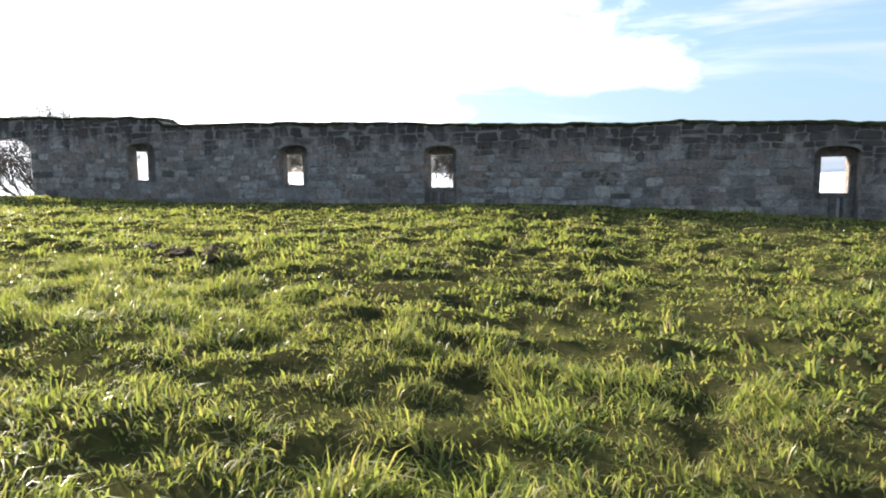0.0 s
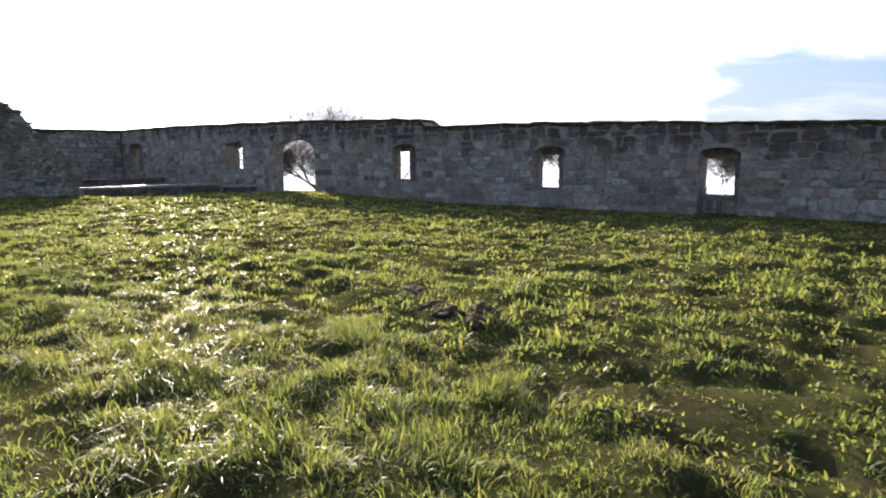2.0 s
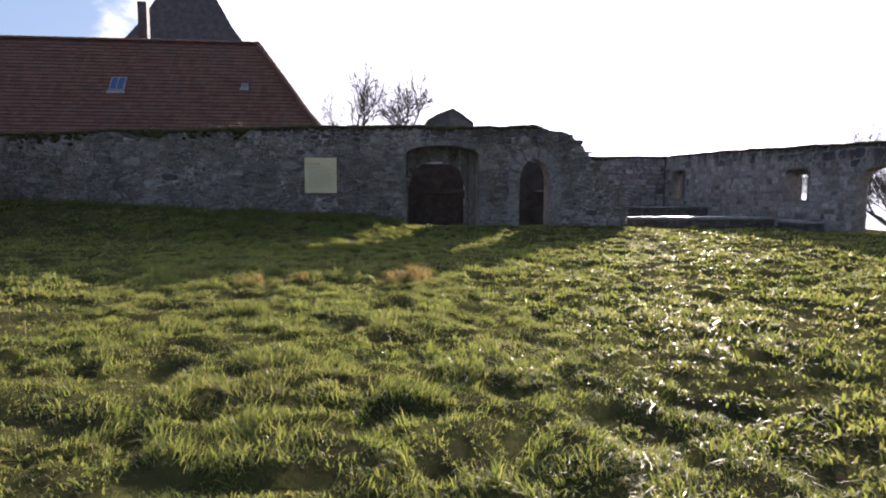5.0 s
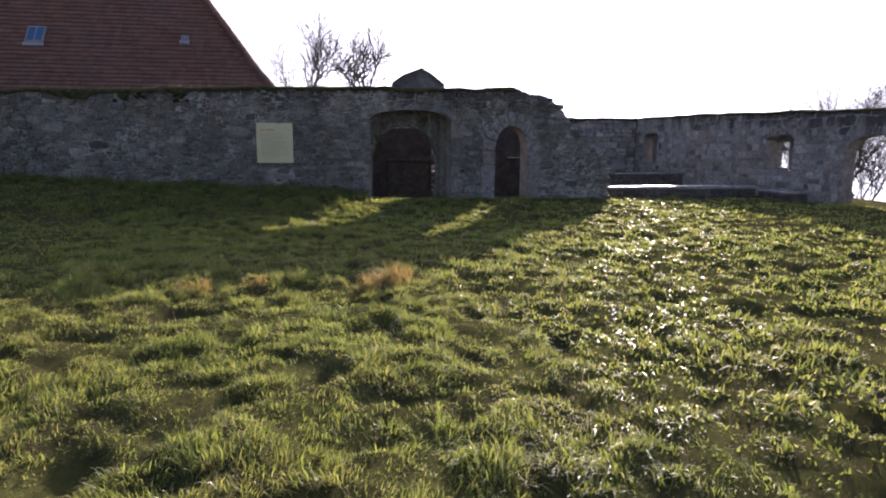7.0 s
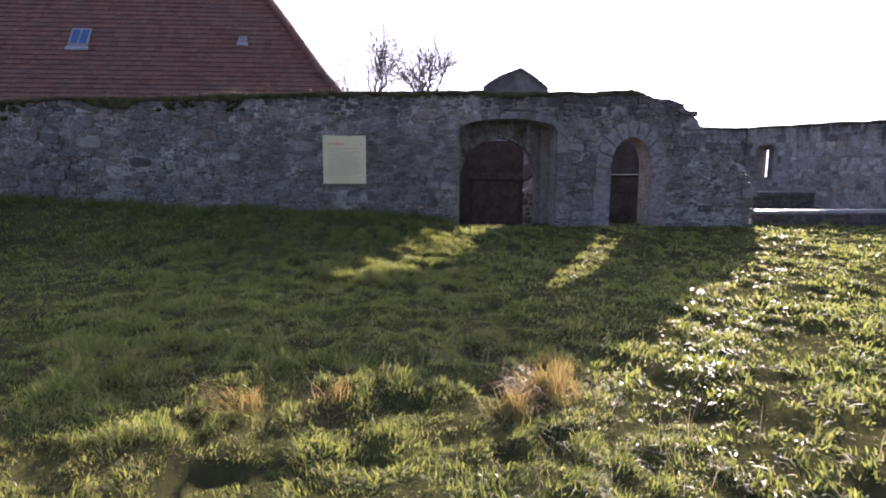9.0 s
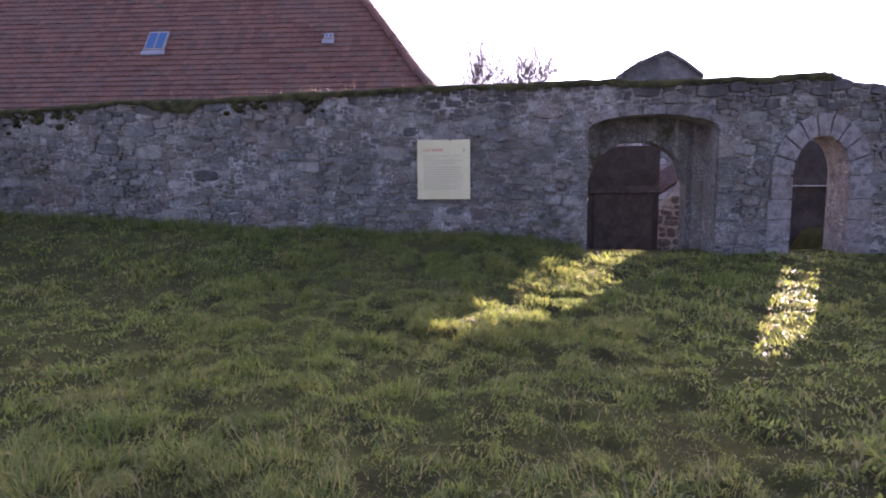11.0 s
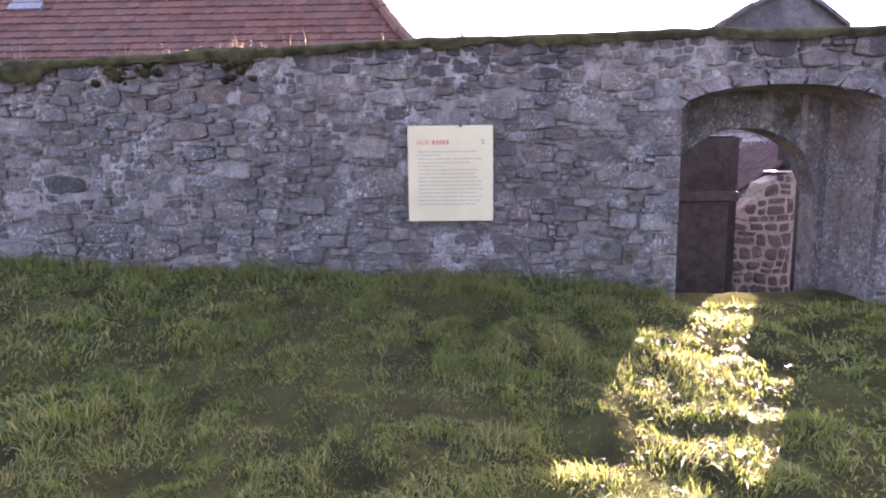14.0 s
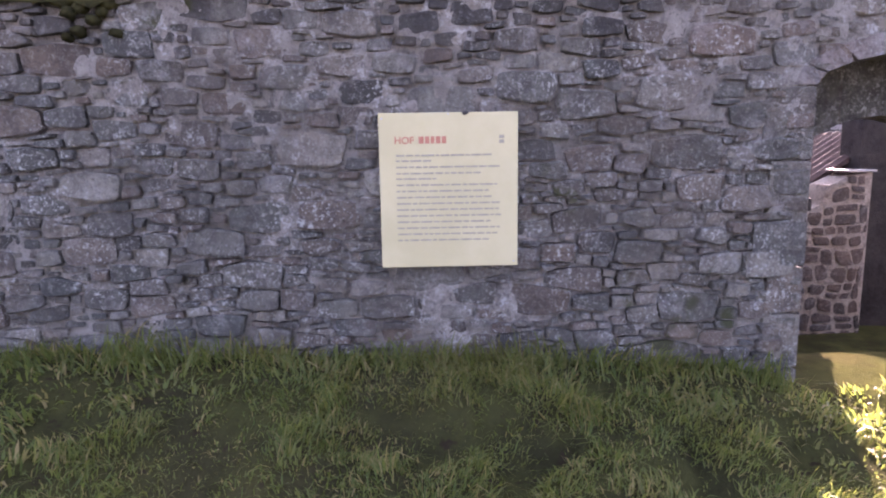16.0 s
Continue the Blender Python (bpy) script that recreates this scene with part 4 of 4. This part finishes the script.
    # roof windows, flue
    def skylight(yc, dc, w, h, name, label):
        z0 = float(np.interp(dc, [p[0] for p in prof], [p[1] for p in prof]))
        d1 = dc + h * 0.6
        z1 = float(np.interp(d1, [p[0] for p in prof], [p[1] for p in prof]))
        a, b = Vector((X1 - dc, yc, z0)), Vector((X1 - d1, yc, z1))
        upv = (b - a).normalized()
        nrm = Vector((0, 1, 0)).cross(upv)
        if nrm.x < 0:
            nrm = -nrm
        m = Matrix((( *Vector((0, 1, 0)), 0), (*upv, 0), (*nrm, 0), (0, 0, 0, 1))).transposed()
        m.translation = a + nrm * 0.05
        root = part(name, box_bm(-w / 2, w / 2, 0, h, -0.04, 0.03, 0.008), LIP, house, label)
        root.matrix_basis = m
        for s0, s1 in ((-w / 2 + 0.04, -0.02), (0.02, w / 2 - 0.04)):
            part("pane", box_bm(s0, s1, 0.05, h - 0.05, 0.02, 0.036), GLASS, root)
        part("flashing", box_bm(-w / 2 - 0.03, w / 2 + 0.03, -0.14, -0.01, -0.03, 0.02), METAL, root, "lead flashing")
    skylight(-6.0, 1.86, 0.46, 0.56, "roof_window", "blue-tinted glazed roof window")
    skylight(-2.15, 2.0, 0.2, 0.16, "roof_vent", "small blue-grey roof vent")
    flue = box_bm(-27.15, -26.85, -6.15, -5.85, 5.6, 8.0, 0.02)
    part("chimney", flue, SLATE, house, "slim dark chimney")


build_house()


def build_tower():
    tower = thing("tower", "dark slate tower spire behind the house", "tower")
    c = Vector((-40.0, -8.15, 0))
    rings = [(3.9, 8.2), (3.1, 9.0), (2.45, 9.9), (1.45, 11.7), (0.05, 14.0)]
    verts, faces = [], []
    for r, z in rings:
        for k in range(4):
            g = radians(45 + 12 + 90 * k)
            verts.append((c.x + 1.25 * r * math.cos(g), c.y + 1.25 * r * math.sin(g), z))
    for i in range(len(rings) - 1):
        for k in range(4):
            a, b = 4 * i + k, 4 * i + (k + 1) % 4
            faces.append((a, b, b + 4, a + 4))
    mesh_object("roof", verts, faces, SLATE, tower, "dark slate spire")
    part("wall", box_bm(c.x - 2.6, c.x + 2.6, c.y - 2.6, c.y + 2.6, -1, 8.6), PLASTER, tower)


build_tower()


# ---- information board ----
def build_board():
    board = thing("information_board", "cream information board with a red heading on the wall", "board", at=(WALL_X, 0, 0))
    y0, y1, z0, z1, x = 0.18, 1.005, 1.566, 2.488, 0.052
    part("panel", box_bm(x, x + 0.016, y0, y1, z0, z1, 0.003), BOARD, board)
    w, h = y1 - y0, z1 - z0
    front = x + 0.0175
    rng = random.Random(9)
    heading = bpy.data.curves.new("heading", "FONT")
    heading.body, heading.size, heading.extrude, heading.offset = "HOF", 0.058, 0.0006, 0.0012
    heading.materials.append(INK_RED)
    ob = new("heading", heading)
    ob.parent = board
    ob.matrix_basis = pose(front + 0.001, y0 + 0.11 * w, z1 - 0.195 * h, 90, 0, 90)
    s = y0 + 0.285 * w
    for width in (0.030, 0.026, 0.022, 0.028, 0.026):
        part("heading_bar", box_bm(front - 0.001, front + 0.001, s, s + width, z1 - 0.195 * h, z1 - 0.150 * h), INK_RED, board)
        s += width + 0.008
    lines = [(0.27, 0.71), (0.305, 0.26), (0.345, 0.77), (0.385, 0.63), (0.42, 0.30), (0.46, 0.75), (0.50, 0.70), (0.54, 0.71), (0.58, 0.77), (0.62, 0.78), (0.66, 0.78), (0.70, 0.70), (0.74, 0.77), (0.78, 0.75), (0.82, 0.69)]
    for f, length in lines:
        s, stop = y0 + 0.12 * w, y0 + 0.12 * w + length * w * 0.97
        verts, faces = [], []
        while s < stop - 0.01:
            e = min(s + rng.uniform(0.02, 0.085), stop)
            z = z1 - f * h
            k = len(verts)
            for xx in (front, front + 0.0008):
                verts += [(xx, s, z - 0.005), (xx, e, z - 0.005), (xx, e, z + 0.005), (xx, s, z + 0.005)]
            faces += [tuple(k + i for i in q) for q in ((4, 5, 6, 7), (0, 1, 5, 4), (1, 2, 6, 5), (2, 3, 7, 6), (3, 0, 4, 7))]
            s = e + 0.009
        mesh_object("text_line", verts, faces, INK, board)
    for zz in (0.155, 0.185):
        part("number_mark", box_bm(front - 0.001, front + 0.0012, y0 + 0.865 * w, y0 + 0.90 * w, z1 - zz * h - 0.012, z1 - zz * h + 0.008), INK, board)
    for f, g in ((0.025, 0.965), (0.97, 0.03), (0.5, 0.99)):
        bm = bmesh.new()
        bmesh.ops.create_cone(bm, cap_ends=True, segments=10, radius1=0.006, radius2=0.004, depth=0.006)
        bmesh.ops.transform(bm, matrix=pose(front + 0.002, y0 + f * w, z0 + g * h, 0, 90, 0), verts=bm.verts)
        part("screw", bm, STEEL, board)
    bm = bmesh.new()
    bmesh.ops.create_icosphere(bm, subdivisions=2, radius=0.018)
    for v in bm.verts:
        v.co += v.co.normalized() * 0.004 * noise.noise(v.co * 90)
    bmesh.ops.transform(bm, matrix=Matrix.Translation((front + 0.004, y0 + 0.62 * w, z1 - 0.004)) @ Matrix.Diagonal((0.5, 1, 0.7, 1)), verts=bm.verts)
    part("mortar_blob", bm, MORTAR_DARK, board)


build_board()


# ---- trees ----
def tree_mesh(rng, height, spread, forks, levels, thick, droop=0.0, fine=0.006):
    """Trunk and branches as tapered five-sided limbs: two lists of (verts, faces)."""
    trunk, crown = ([], []), ([], [])

    def limb(store, p, q, r0, r1, sides):
        ax = (q - p).normalized()
        u = ax.orthogonal().normalized()
        v = ax.cross(u)
        k = len(store[0])
        for c, r in ((p, max(r0, fine)), (q, max(r1, fine * 0.7))):
            for t in range(sides):
                g = 2 * math.pi * t / sides
                store[0].append(c + u * (math.cos(g) * r) + v * (math.sin(g) * r))
        for t in range(sides):
            store[1].append((k + t, k + (t + 1) % sides, k + sides + (t + 1) % sides, k + sides + t))

    def grow(p, way, length, r, lev):
        store = trunk if lev == 0 else crown
        sides = 6 if lev < 2 else 3
        n = 3 if lev < 3 else 2
        for i in range(n):
            way = (way + Vector((rng.gauss(0, 0.16), rng.gauss(0, 0.16), rng.gauss(0.05 - droop, 0.10)))).normalized()
            q = p + way * (length / n)
            r1 = r * (0.86 if lev < levels else 0.6)
            limb(store, p, q, r, r1, sides)
            if lev < levels and (i > 0 or lev > 0):
                for _ in range(2 if lev > 0 else 1):
                    side = Vector((rng.gauss(0, 1), rng.gauss(0, 1), rng.gauss(0.25, 0.5))).normalized()
                    grow(q, (way * 0.75 + side * spread).normalized(), length * rng.uniform(0.5, 0.72), r1 * 0.6, lev + 1)
            p, r = q, r1
        if lev < levels:
            for _ in range(forks):
                side = Vector((rng.gauss(0, 1), rng.gauss(0, 1), rng.gauss(0.3, 0.4))).normalized()
                grow(p, (way + side * spread).normalized(), length * rng.uniform(0.55, 0.75), r * 0.72, lev + 1)

    grow(Vector((0, 0, 0)), Vector((0, 0, 1)), height * 0.42, thick, 0)
    return trunk, crown


def bare_tree(at, height, seed, label, name="bare_tree", spread=0.75, forks=2, levels=4, thick=None, droop=0.0, slim=1.0):
    rng = random.Random(seed)
    trunk, crown = tree_mesh(rng, height, spread, forks, levels, thick or height * 0.022, droop, (0.013 if slim < 1 else 0.009) if name == "bare_tree" else 0.004)
    ob = thing(name, label, "tree" if name == "bare_tree" else "shrub", at=at)
    top = sorted(v.z for v in crown[0])[int(len(crown[0]) * 0.985)]
    k = height / top
    wide = Vector((k * slim, k * slim, k))
    mesh_object("trunk", [v * wide for v in trunk[0]], trunk[1], BARK, ob)
    mesh_object("crown", [v * wide for v in crown[0]], crown[1], BARK, ob, "leafless twigs")


def gz(x, y):
    return float(ground_z(np.array([x]), np.array([y]))[0])


for x, y, top, seed in ((-50.0, 0.0, 10.3, 1), (-50.0, 3.5, 10.1, 4)):
    bare_tree((x, y, gz(x, y) - 0.2), top - gz(x, y) + 0.2, seed, "leafless tree with a forked crown behind the wall", spread=0.85, forks=2, levels=4, thick=0.24, droop=0.04, slim=0.62)
for x, y, top, seed in ((-45, 40, 6.9, 11), (-47.0, 41, 7.4, 12), (-42.5, 42, 6.9, 13)):
    bare_tree((x, y, gz(x, y) - 0.2), top - gz(x, y) + 0.2, seed, "tall leafless tree below the castle hill", levels=4, thick=0.2)
for x, y, h, seed in ((-29.6, 24.3, 4.1, 21), (-28.2, 24.0, 5.6, 22), (-27.0, 24.2, 5.4, 23), (-25.8, 24.0, 4.0, 26), (-31.0, 24.6, 3.7, 27), (-30.2, 22.6, 3.2, 28), (-28.4, 21.6, 2.5, 29), (-27.2, 21.0, 2.2, 30), (-29.4, 21.4, 2.8, 33), (-7.4, 22.0, 2.8, 24), (-8.0, 21.4, 2.6, 31), (-6.8, 22.4, 2.8, 32), (-6.2, 21.0, 2.5, 34), (-14.2, 23.0, 3.5, 25), (-13.2, 22.4, 3.3, 35), (-12.2, 21.6, 3.1, 36), (-10.6, 21.8, 3.1, 37)):
    bare_tree((x, y, gz(x, y) - 0.1), h, seed, "leafless bush growing outside the wall", "bare_bush", spread=0.8, forks=2, levels=4, thick=0.026)


# ---- distance ----
def build_distance():
    ring = [(70, -15.2), (160, -15.2), (420, -13.0), (900, 2.0), (1300, 14.0)]
    verts, faces, n = [], [], 72
    for r, z in ring:
        for k in range(n):
            g = 2 * math.pi * k / n
            lump = 6 * math.sin(3 * g + 0.4) + 4 * math.sin(7 * g) if r > 500 else 0
            verts.append((-10 + r * math.cos(g), r * math.sin(g), z + 0.3 + lump))
    for i in range(len(ring) - 1):
        for k in range(n):
            a, b = i * n + k, i * n + (k + 1) % n
            faces.append((a, b, b + n, a + n))
    # Haze and bright daylight on the far land are put in as pale emission.
    m, nn = material("haze_glow")
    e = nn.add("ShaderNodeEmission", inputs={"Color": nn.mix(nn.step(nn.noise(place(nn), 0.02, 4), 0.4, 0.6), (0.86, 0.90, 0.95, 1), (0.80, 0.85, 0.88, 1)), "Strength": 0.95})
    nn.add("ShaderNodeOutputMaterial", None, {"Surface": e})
    tagged(mesh_object("backdrop", verts, faces, m, smooth=True), "distant fields and hills, a pale glow standing for haze", "distance", kind="structure")


build_distance()


# ---- grass ----
def blades_object(name, x, y, height, width, mat, label, seed, lean=0.55, category="grass", lift=0.0):
    rs = np.random.RandomState(seed)
    n = len(x)
    z = ground_z(x, y) - 0.012 + lift
    yaw = rs.rand(n) * 2 * np.pi
    bend = lean * (0.22 + 1.45 * rs.rand(n) ** 1.4)
    ang = 4 * np.pi * vnoise(x, y, 0.33, 61.0) + rs.randn(n) * 1.1
    lx, ly = np.cos(ang) * bend * height, np.sin(ang) * bend * height
    wx, wy = np.cos(yaw) * width / 2, np.sin(yaw) * width / 2
    mid = height * np.clip(0.66 - 0.10 * bend, 0.35, 1)
    tip = height * np.clip(0.98 - 0.30 * bend ** 2, 0.12, 1)
    v = np.empty((n, 5, 3))
    v[:, 0] = np.stack([x - wx, y - wy, z], -1)
    v[:, 1] = np.stack([x + wx, y + wy, z], -1)
    v[:, 2] = np.stack([x + wx * 0.85 + lx * 0.38, y + wy * 0.85 + ly * 0.38, z + mid], -1)
    v[:, 3] = np.stack([x - wx * 0.85 + lx * 0.38, y - wy * 0.85 + ly * 0.38, z + mid], -1)
    v[:, 4] = np.stack([x + lx, y + ly, z + tip], -1)
    base = np.arange(n)[:, None] * 5
    loops = np.concatenate([base + np.array([[0, 1, 2, 3]]), base + np.array([[3, 2, 4]])], 1).ravel().astype(np.int32)
    starts = (np.arange(n)[:, None] * 7 + np.array([[0, 4]])).ravel().astype(np.int32)
    me = bpy.data.meshes.new(name)
    me.vertices.add(n * 5)
    me.vertices.foreach_set("co", v.ravel())
    me.loops.add(len(loops))
    me.loops.foreach_set("vertex_index", loops)
    me.polygons.add(len(starts))
    me.polygons.foreach_set("loop_start", starts)
    me.update(calc_edges=True)
    me.materials.append(mat)
    return tagged(new(name, me), label, category, kind="stuff")


TRACK = np.array([(1.5, -0.5), (-1.0, 1.8), (-4.0, 2.4), (-9.0, 1.6), (-13.5, 0.6), (-18.0, 0.5)])


def track_distance(x, y):
    best = np.full(x.shape, 1e9)
    for (ax, ay), (bx, by) in zip(TRACK[:-1], TRACK[1:]):
        t = np.clip(((x - ax) * (bx - ax) + (y - ay) * (by - ay)) / ((bx - ax) ** 2 + (by - ay) ** 2), 0, 1)
        best = np.minimum(best, np.hypot(x - ax - t * (bx - ax), y - ay - t * (by - ay)))
    return best


def sow(density, d0, d1, seed, region):
    rs = np.random.RandomState(seed)
    x0, x1, y0, y1 = region
    n = int((x1 - x0) * (y1 - y0) * density)
    x, y = x0 + rs.rand(n) * (x1 - x0), y0 + rs.rand(n) * (y1 - y0)
    d = track_distance(x, y)
    ok = (d >= d0) & (d < d1) & (y < WALL_Y - 0.02) & ((x > WALL_X + 0.03) | (y > 9.0) | ((y > 2.9) & (y < 4.7) & (x > -20.5))) & ~((x < -22.15) & (x > -22.8) & (y > 8.4))
    return x[ok], y[ok], rs


def meadow(name, density, d0, d1, seed, region, h, w):
    x, y, rs = sow(density, d0, d1, seed, region)
    fine, broad, wide = vnoise(x, y, 0.15, 21.0), vnoise(x, y, 0.42, 31.0), vnoise(x, y, 1.6, 51.0)
    tuft = 0.5 * fine + 0.5 * broad
    hump = tussocks(x, y)
    keep = rs.rand(len(x)) < np.clip(2.8 * tuft - 0.50 + 3.5 * hump + 0.2 * (wide - 0.5), 0.66, 1)
    x, y, tuft, wide, hump = x[keep], y[keep], tuft[keep], wide[keep], hump[keep]
    n = len(x)
    height = h * (0.30 + 2.0 * tuft ** 2) * (0.40 + 1.1 * rs.rand(n)) * (0.75 + 0.5 * wide) * np.clip(0.95 + 4.0 * hump, 0.5, 1.4)
    height *= 1 + 0.2 * smooth01((-11.5 - x) / 2.5)
    width = w * (0.6 + 0.8 * rs.rand(n))
    blades_object(name, x, y, height, width, BLADE, "short tufted green meadow grass", seed + 1, 1.25)


meadow("grass", 3500, 0.0, 2.3, 100, (-20.6, 4, -3, 5), 0.068, 0.0064)
meadow("grass", 950, 0.0, 2.6, 104, (-20.6, 4, -3, 5), 0.034, 0.0100)
meadow("grass", 1050, 2.3, 5.0, 101, (-21.5, 7, -6, 8), 0.062, 0.0145)
meadow("grass", 660, 5.0, 9.0, 102, (-23, 11, -9, 12), 0.054, 0.021)
meadow("grass", 310, 9.0, 15.0, 103, (-31, 13.5, -12, 15), 0.048, 0.032)


def wall_foot_grass():
    rs = np.random.RandomState(77)
    n = 5200
    y = -9 + rs.rand(n) * 11.7
    x = WALL_X + 0.04 + np.abs(rs.randn(n)) * 0.16
    h = 0.16 * (0.4 + rs.rand(n)) * (0.5 + vnoise(x, y, 0.6, 5.0))
    blades_object("grass_fringe", x, y, h, 0.009 * (0.6 + 0.8 * rs.rand(n)), BLADE, "longer dark grass along the foot of the wall", 78, 0.9)


wall_foot_grass()


def clump(name, cx, cy, radius, count, height, mat, label, seed, category="grass tuft"):
    rs = np.random.RandomState(seed)
    r, g = radius * np.sqrt(rs.rand(count)), rs.rand(count) * 2 * np.pi
    x, y = cx + r * np.cos(g), cy + r * np.sin(g)
    blades_object(name, x, y, height * (0.3 + 1.0 * rs.rand(count) ** 1.6) * (1.15 - 0.6 * r / radius), 0.004 + 0.004 * rs.rand(count), mat, label, seed, 1.15, category)


for cx, cy, rad, count, h, seed in ((-12.30, 2.60, 0.27, 620, 0.27, 61), (-12.75, 2.75, 0.20, 260, 0.22, 62), (-12.25, 0.48, 0.17, 260, 0.24, 63), (-12.3, 1.1, 0.14, 120, 0.2, 64), (-12.0, 2.3, 0.16, 200, 0.24, 65)):
    clump("grass_tuft", cx, cy, rad, count, h, DRY, "dry straw-coloured grass tuft in the meadow", seed)


def dry_stalks():
    rs = np.random.RandomState(91)
    n = 420
    x, y = -12.6 + rs.randn(n) * 1.3, 1.6 + rs.randn(n) * 1.5
    keep = rs.rand(n) < vnoise(x, y, 0.7, 71.0) * 1.2
    x, y = x[keep], y[keep]
    n = len(x)
    blades_object("dry_stalks", x, y, 0.16 + 0.22 * rs.rand(n) ** 2, np.full(n, 0.0045), WEED, "thin arching dry grass stalks", 92, 0.8, "grass")


dry_stalks()


def molehill(cx, cy, r, h, seed):
    rng = random.Random(seed)
    bm = bmesh.new()
    bmesh.ops.create_icosphere(bm, subdivisions=4, radius=1.0)
    for v in bm.verts:
        p = v.co.copy()
        k = 1 + 0.45 * noise.noise(p * 2.1 + Vector((seed, 0, 0))) + 0.30 * noise.noise(p * 5 + Vector((0, seed, 0))) + 0.22 * noise.noise(p * 11)
        v.co = Vector((p.x * r * k, p.y * r * k * 0.8, p.z * h * k))
    z = gz(cx, cy)
    ob = part("molehill", bm, SOIL, None, "", True)
    ob.location = (cx, cy, z)
    ob.rotation_euler = (0, 0, rng.uniform(0, 3))
    tagged(ob, "crumbly dark earth mound in the grass", "molehill", group="molehills in the meadow")


for k, (cx, cy, r, h) in enumerate(((-3.85, 5.50, 0.15, 0.11), (-4.05, 5.32, 0.12, 0.07), (-4.35, 5.55, 0.15, 0.05), (-6.1, 6.27, 0.20, 0.05), (-4.95, 5.92, 0.17, 0.05), (-3.75, 5.30, 0.11, 0.06), (-8.55, 5.68, 0.16, 0.06))):
    molehill(cx, cy, r, h, 70 + k)


def wall_weeds(name, face, s0, s1, top, count, height, seed, label):
    rs = np.random.RandomState(seed)
    s = s0 + rs.rand(count) * (s1 - s0)
    keep = rs.rand(count) < vnoise(s, 5.0, 0.5) ** 2 * 2.2
    s = s[keep]
    n = len(s)
    d = -0.05 - rs.rand(n) * 0.5
    pts = np.array([face.at(a, b, 0) for a, b in zip(s, d)])
    tops = np.array([top(a) for a in s])
    ob = blades_object(name, pts[:, 0], pts[:, 1], height * (0.3 + rs.rand(n) ** 2), np.full(n, 0.005), WEED, label, seed, 0.5, "weeds")
    co = np.empty(n * 15)
    ob.data.vertices.foreach_get("co", co)
    co = co.reshape(n, 5, 3)
    co[:, :, 2] += (tops - ground_z(pts[:, 0], pts[:, 1]) + 0.012)[:, None]
    ob.data.vertices.foreach_set("co", co.ravel())
    ob.data.update()


wall_weeds("wall_weeds", SIDE, -6.0, 1.2, side_top, 380, 0.24, 81, "dry bleached weeds growing along the wall top")
wall_weeds("wall_weeds", LONG, -20.5, 0.5, long_top, 300, 0.10, 82, "short dry weeds on the wall top")

# ---- single wall stones ----
for _, _, stone_ring in side_singles:
    mesh_object("stone", *ring_stone(side_rng, SIDE, stone_ring, side_rng.uniform(0.0, 0.034)), RUBBLE, side_wall)
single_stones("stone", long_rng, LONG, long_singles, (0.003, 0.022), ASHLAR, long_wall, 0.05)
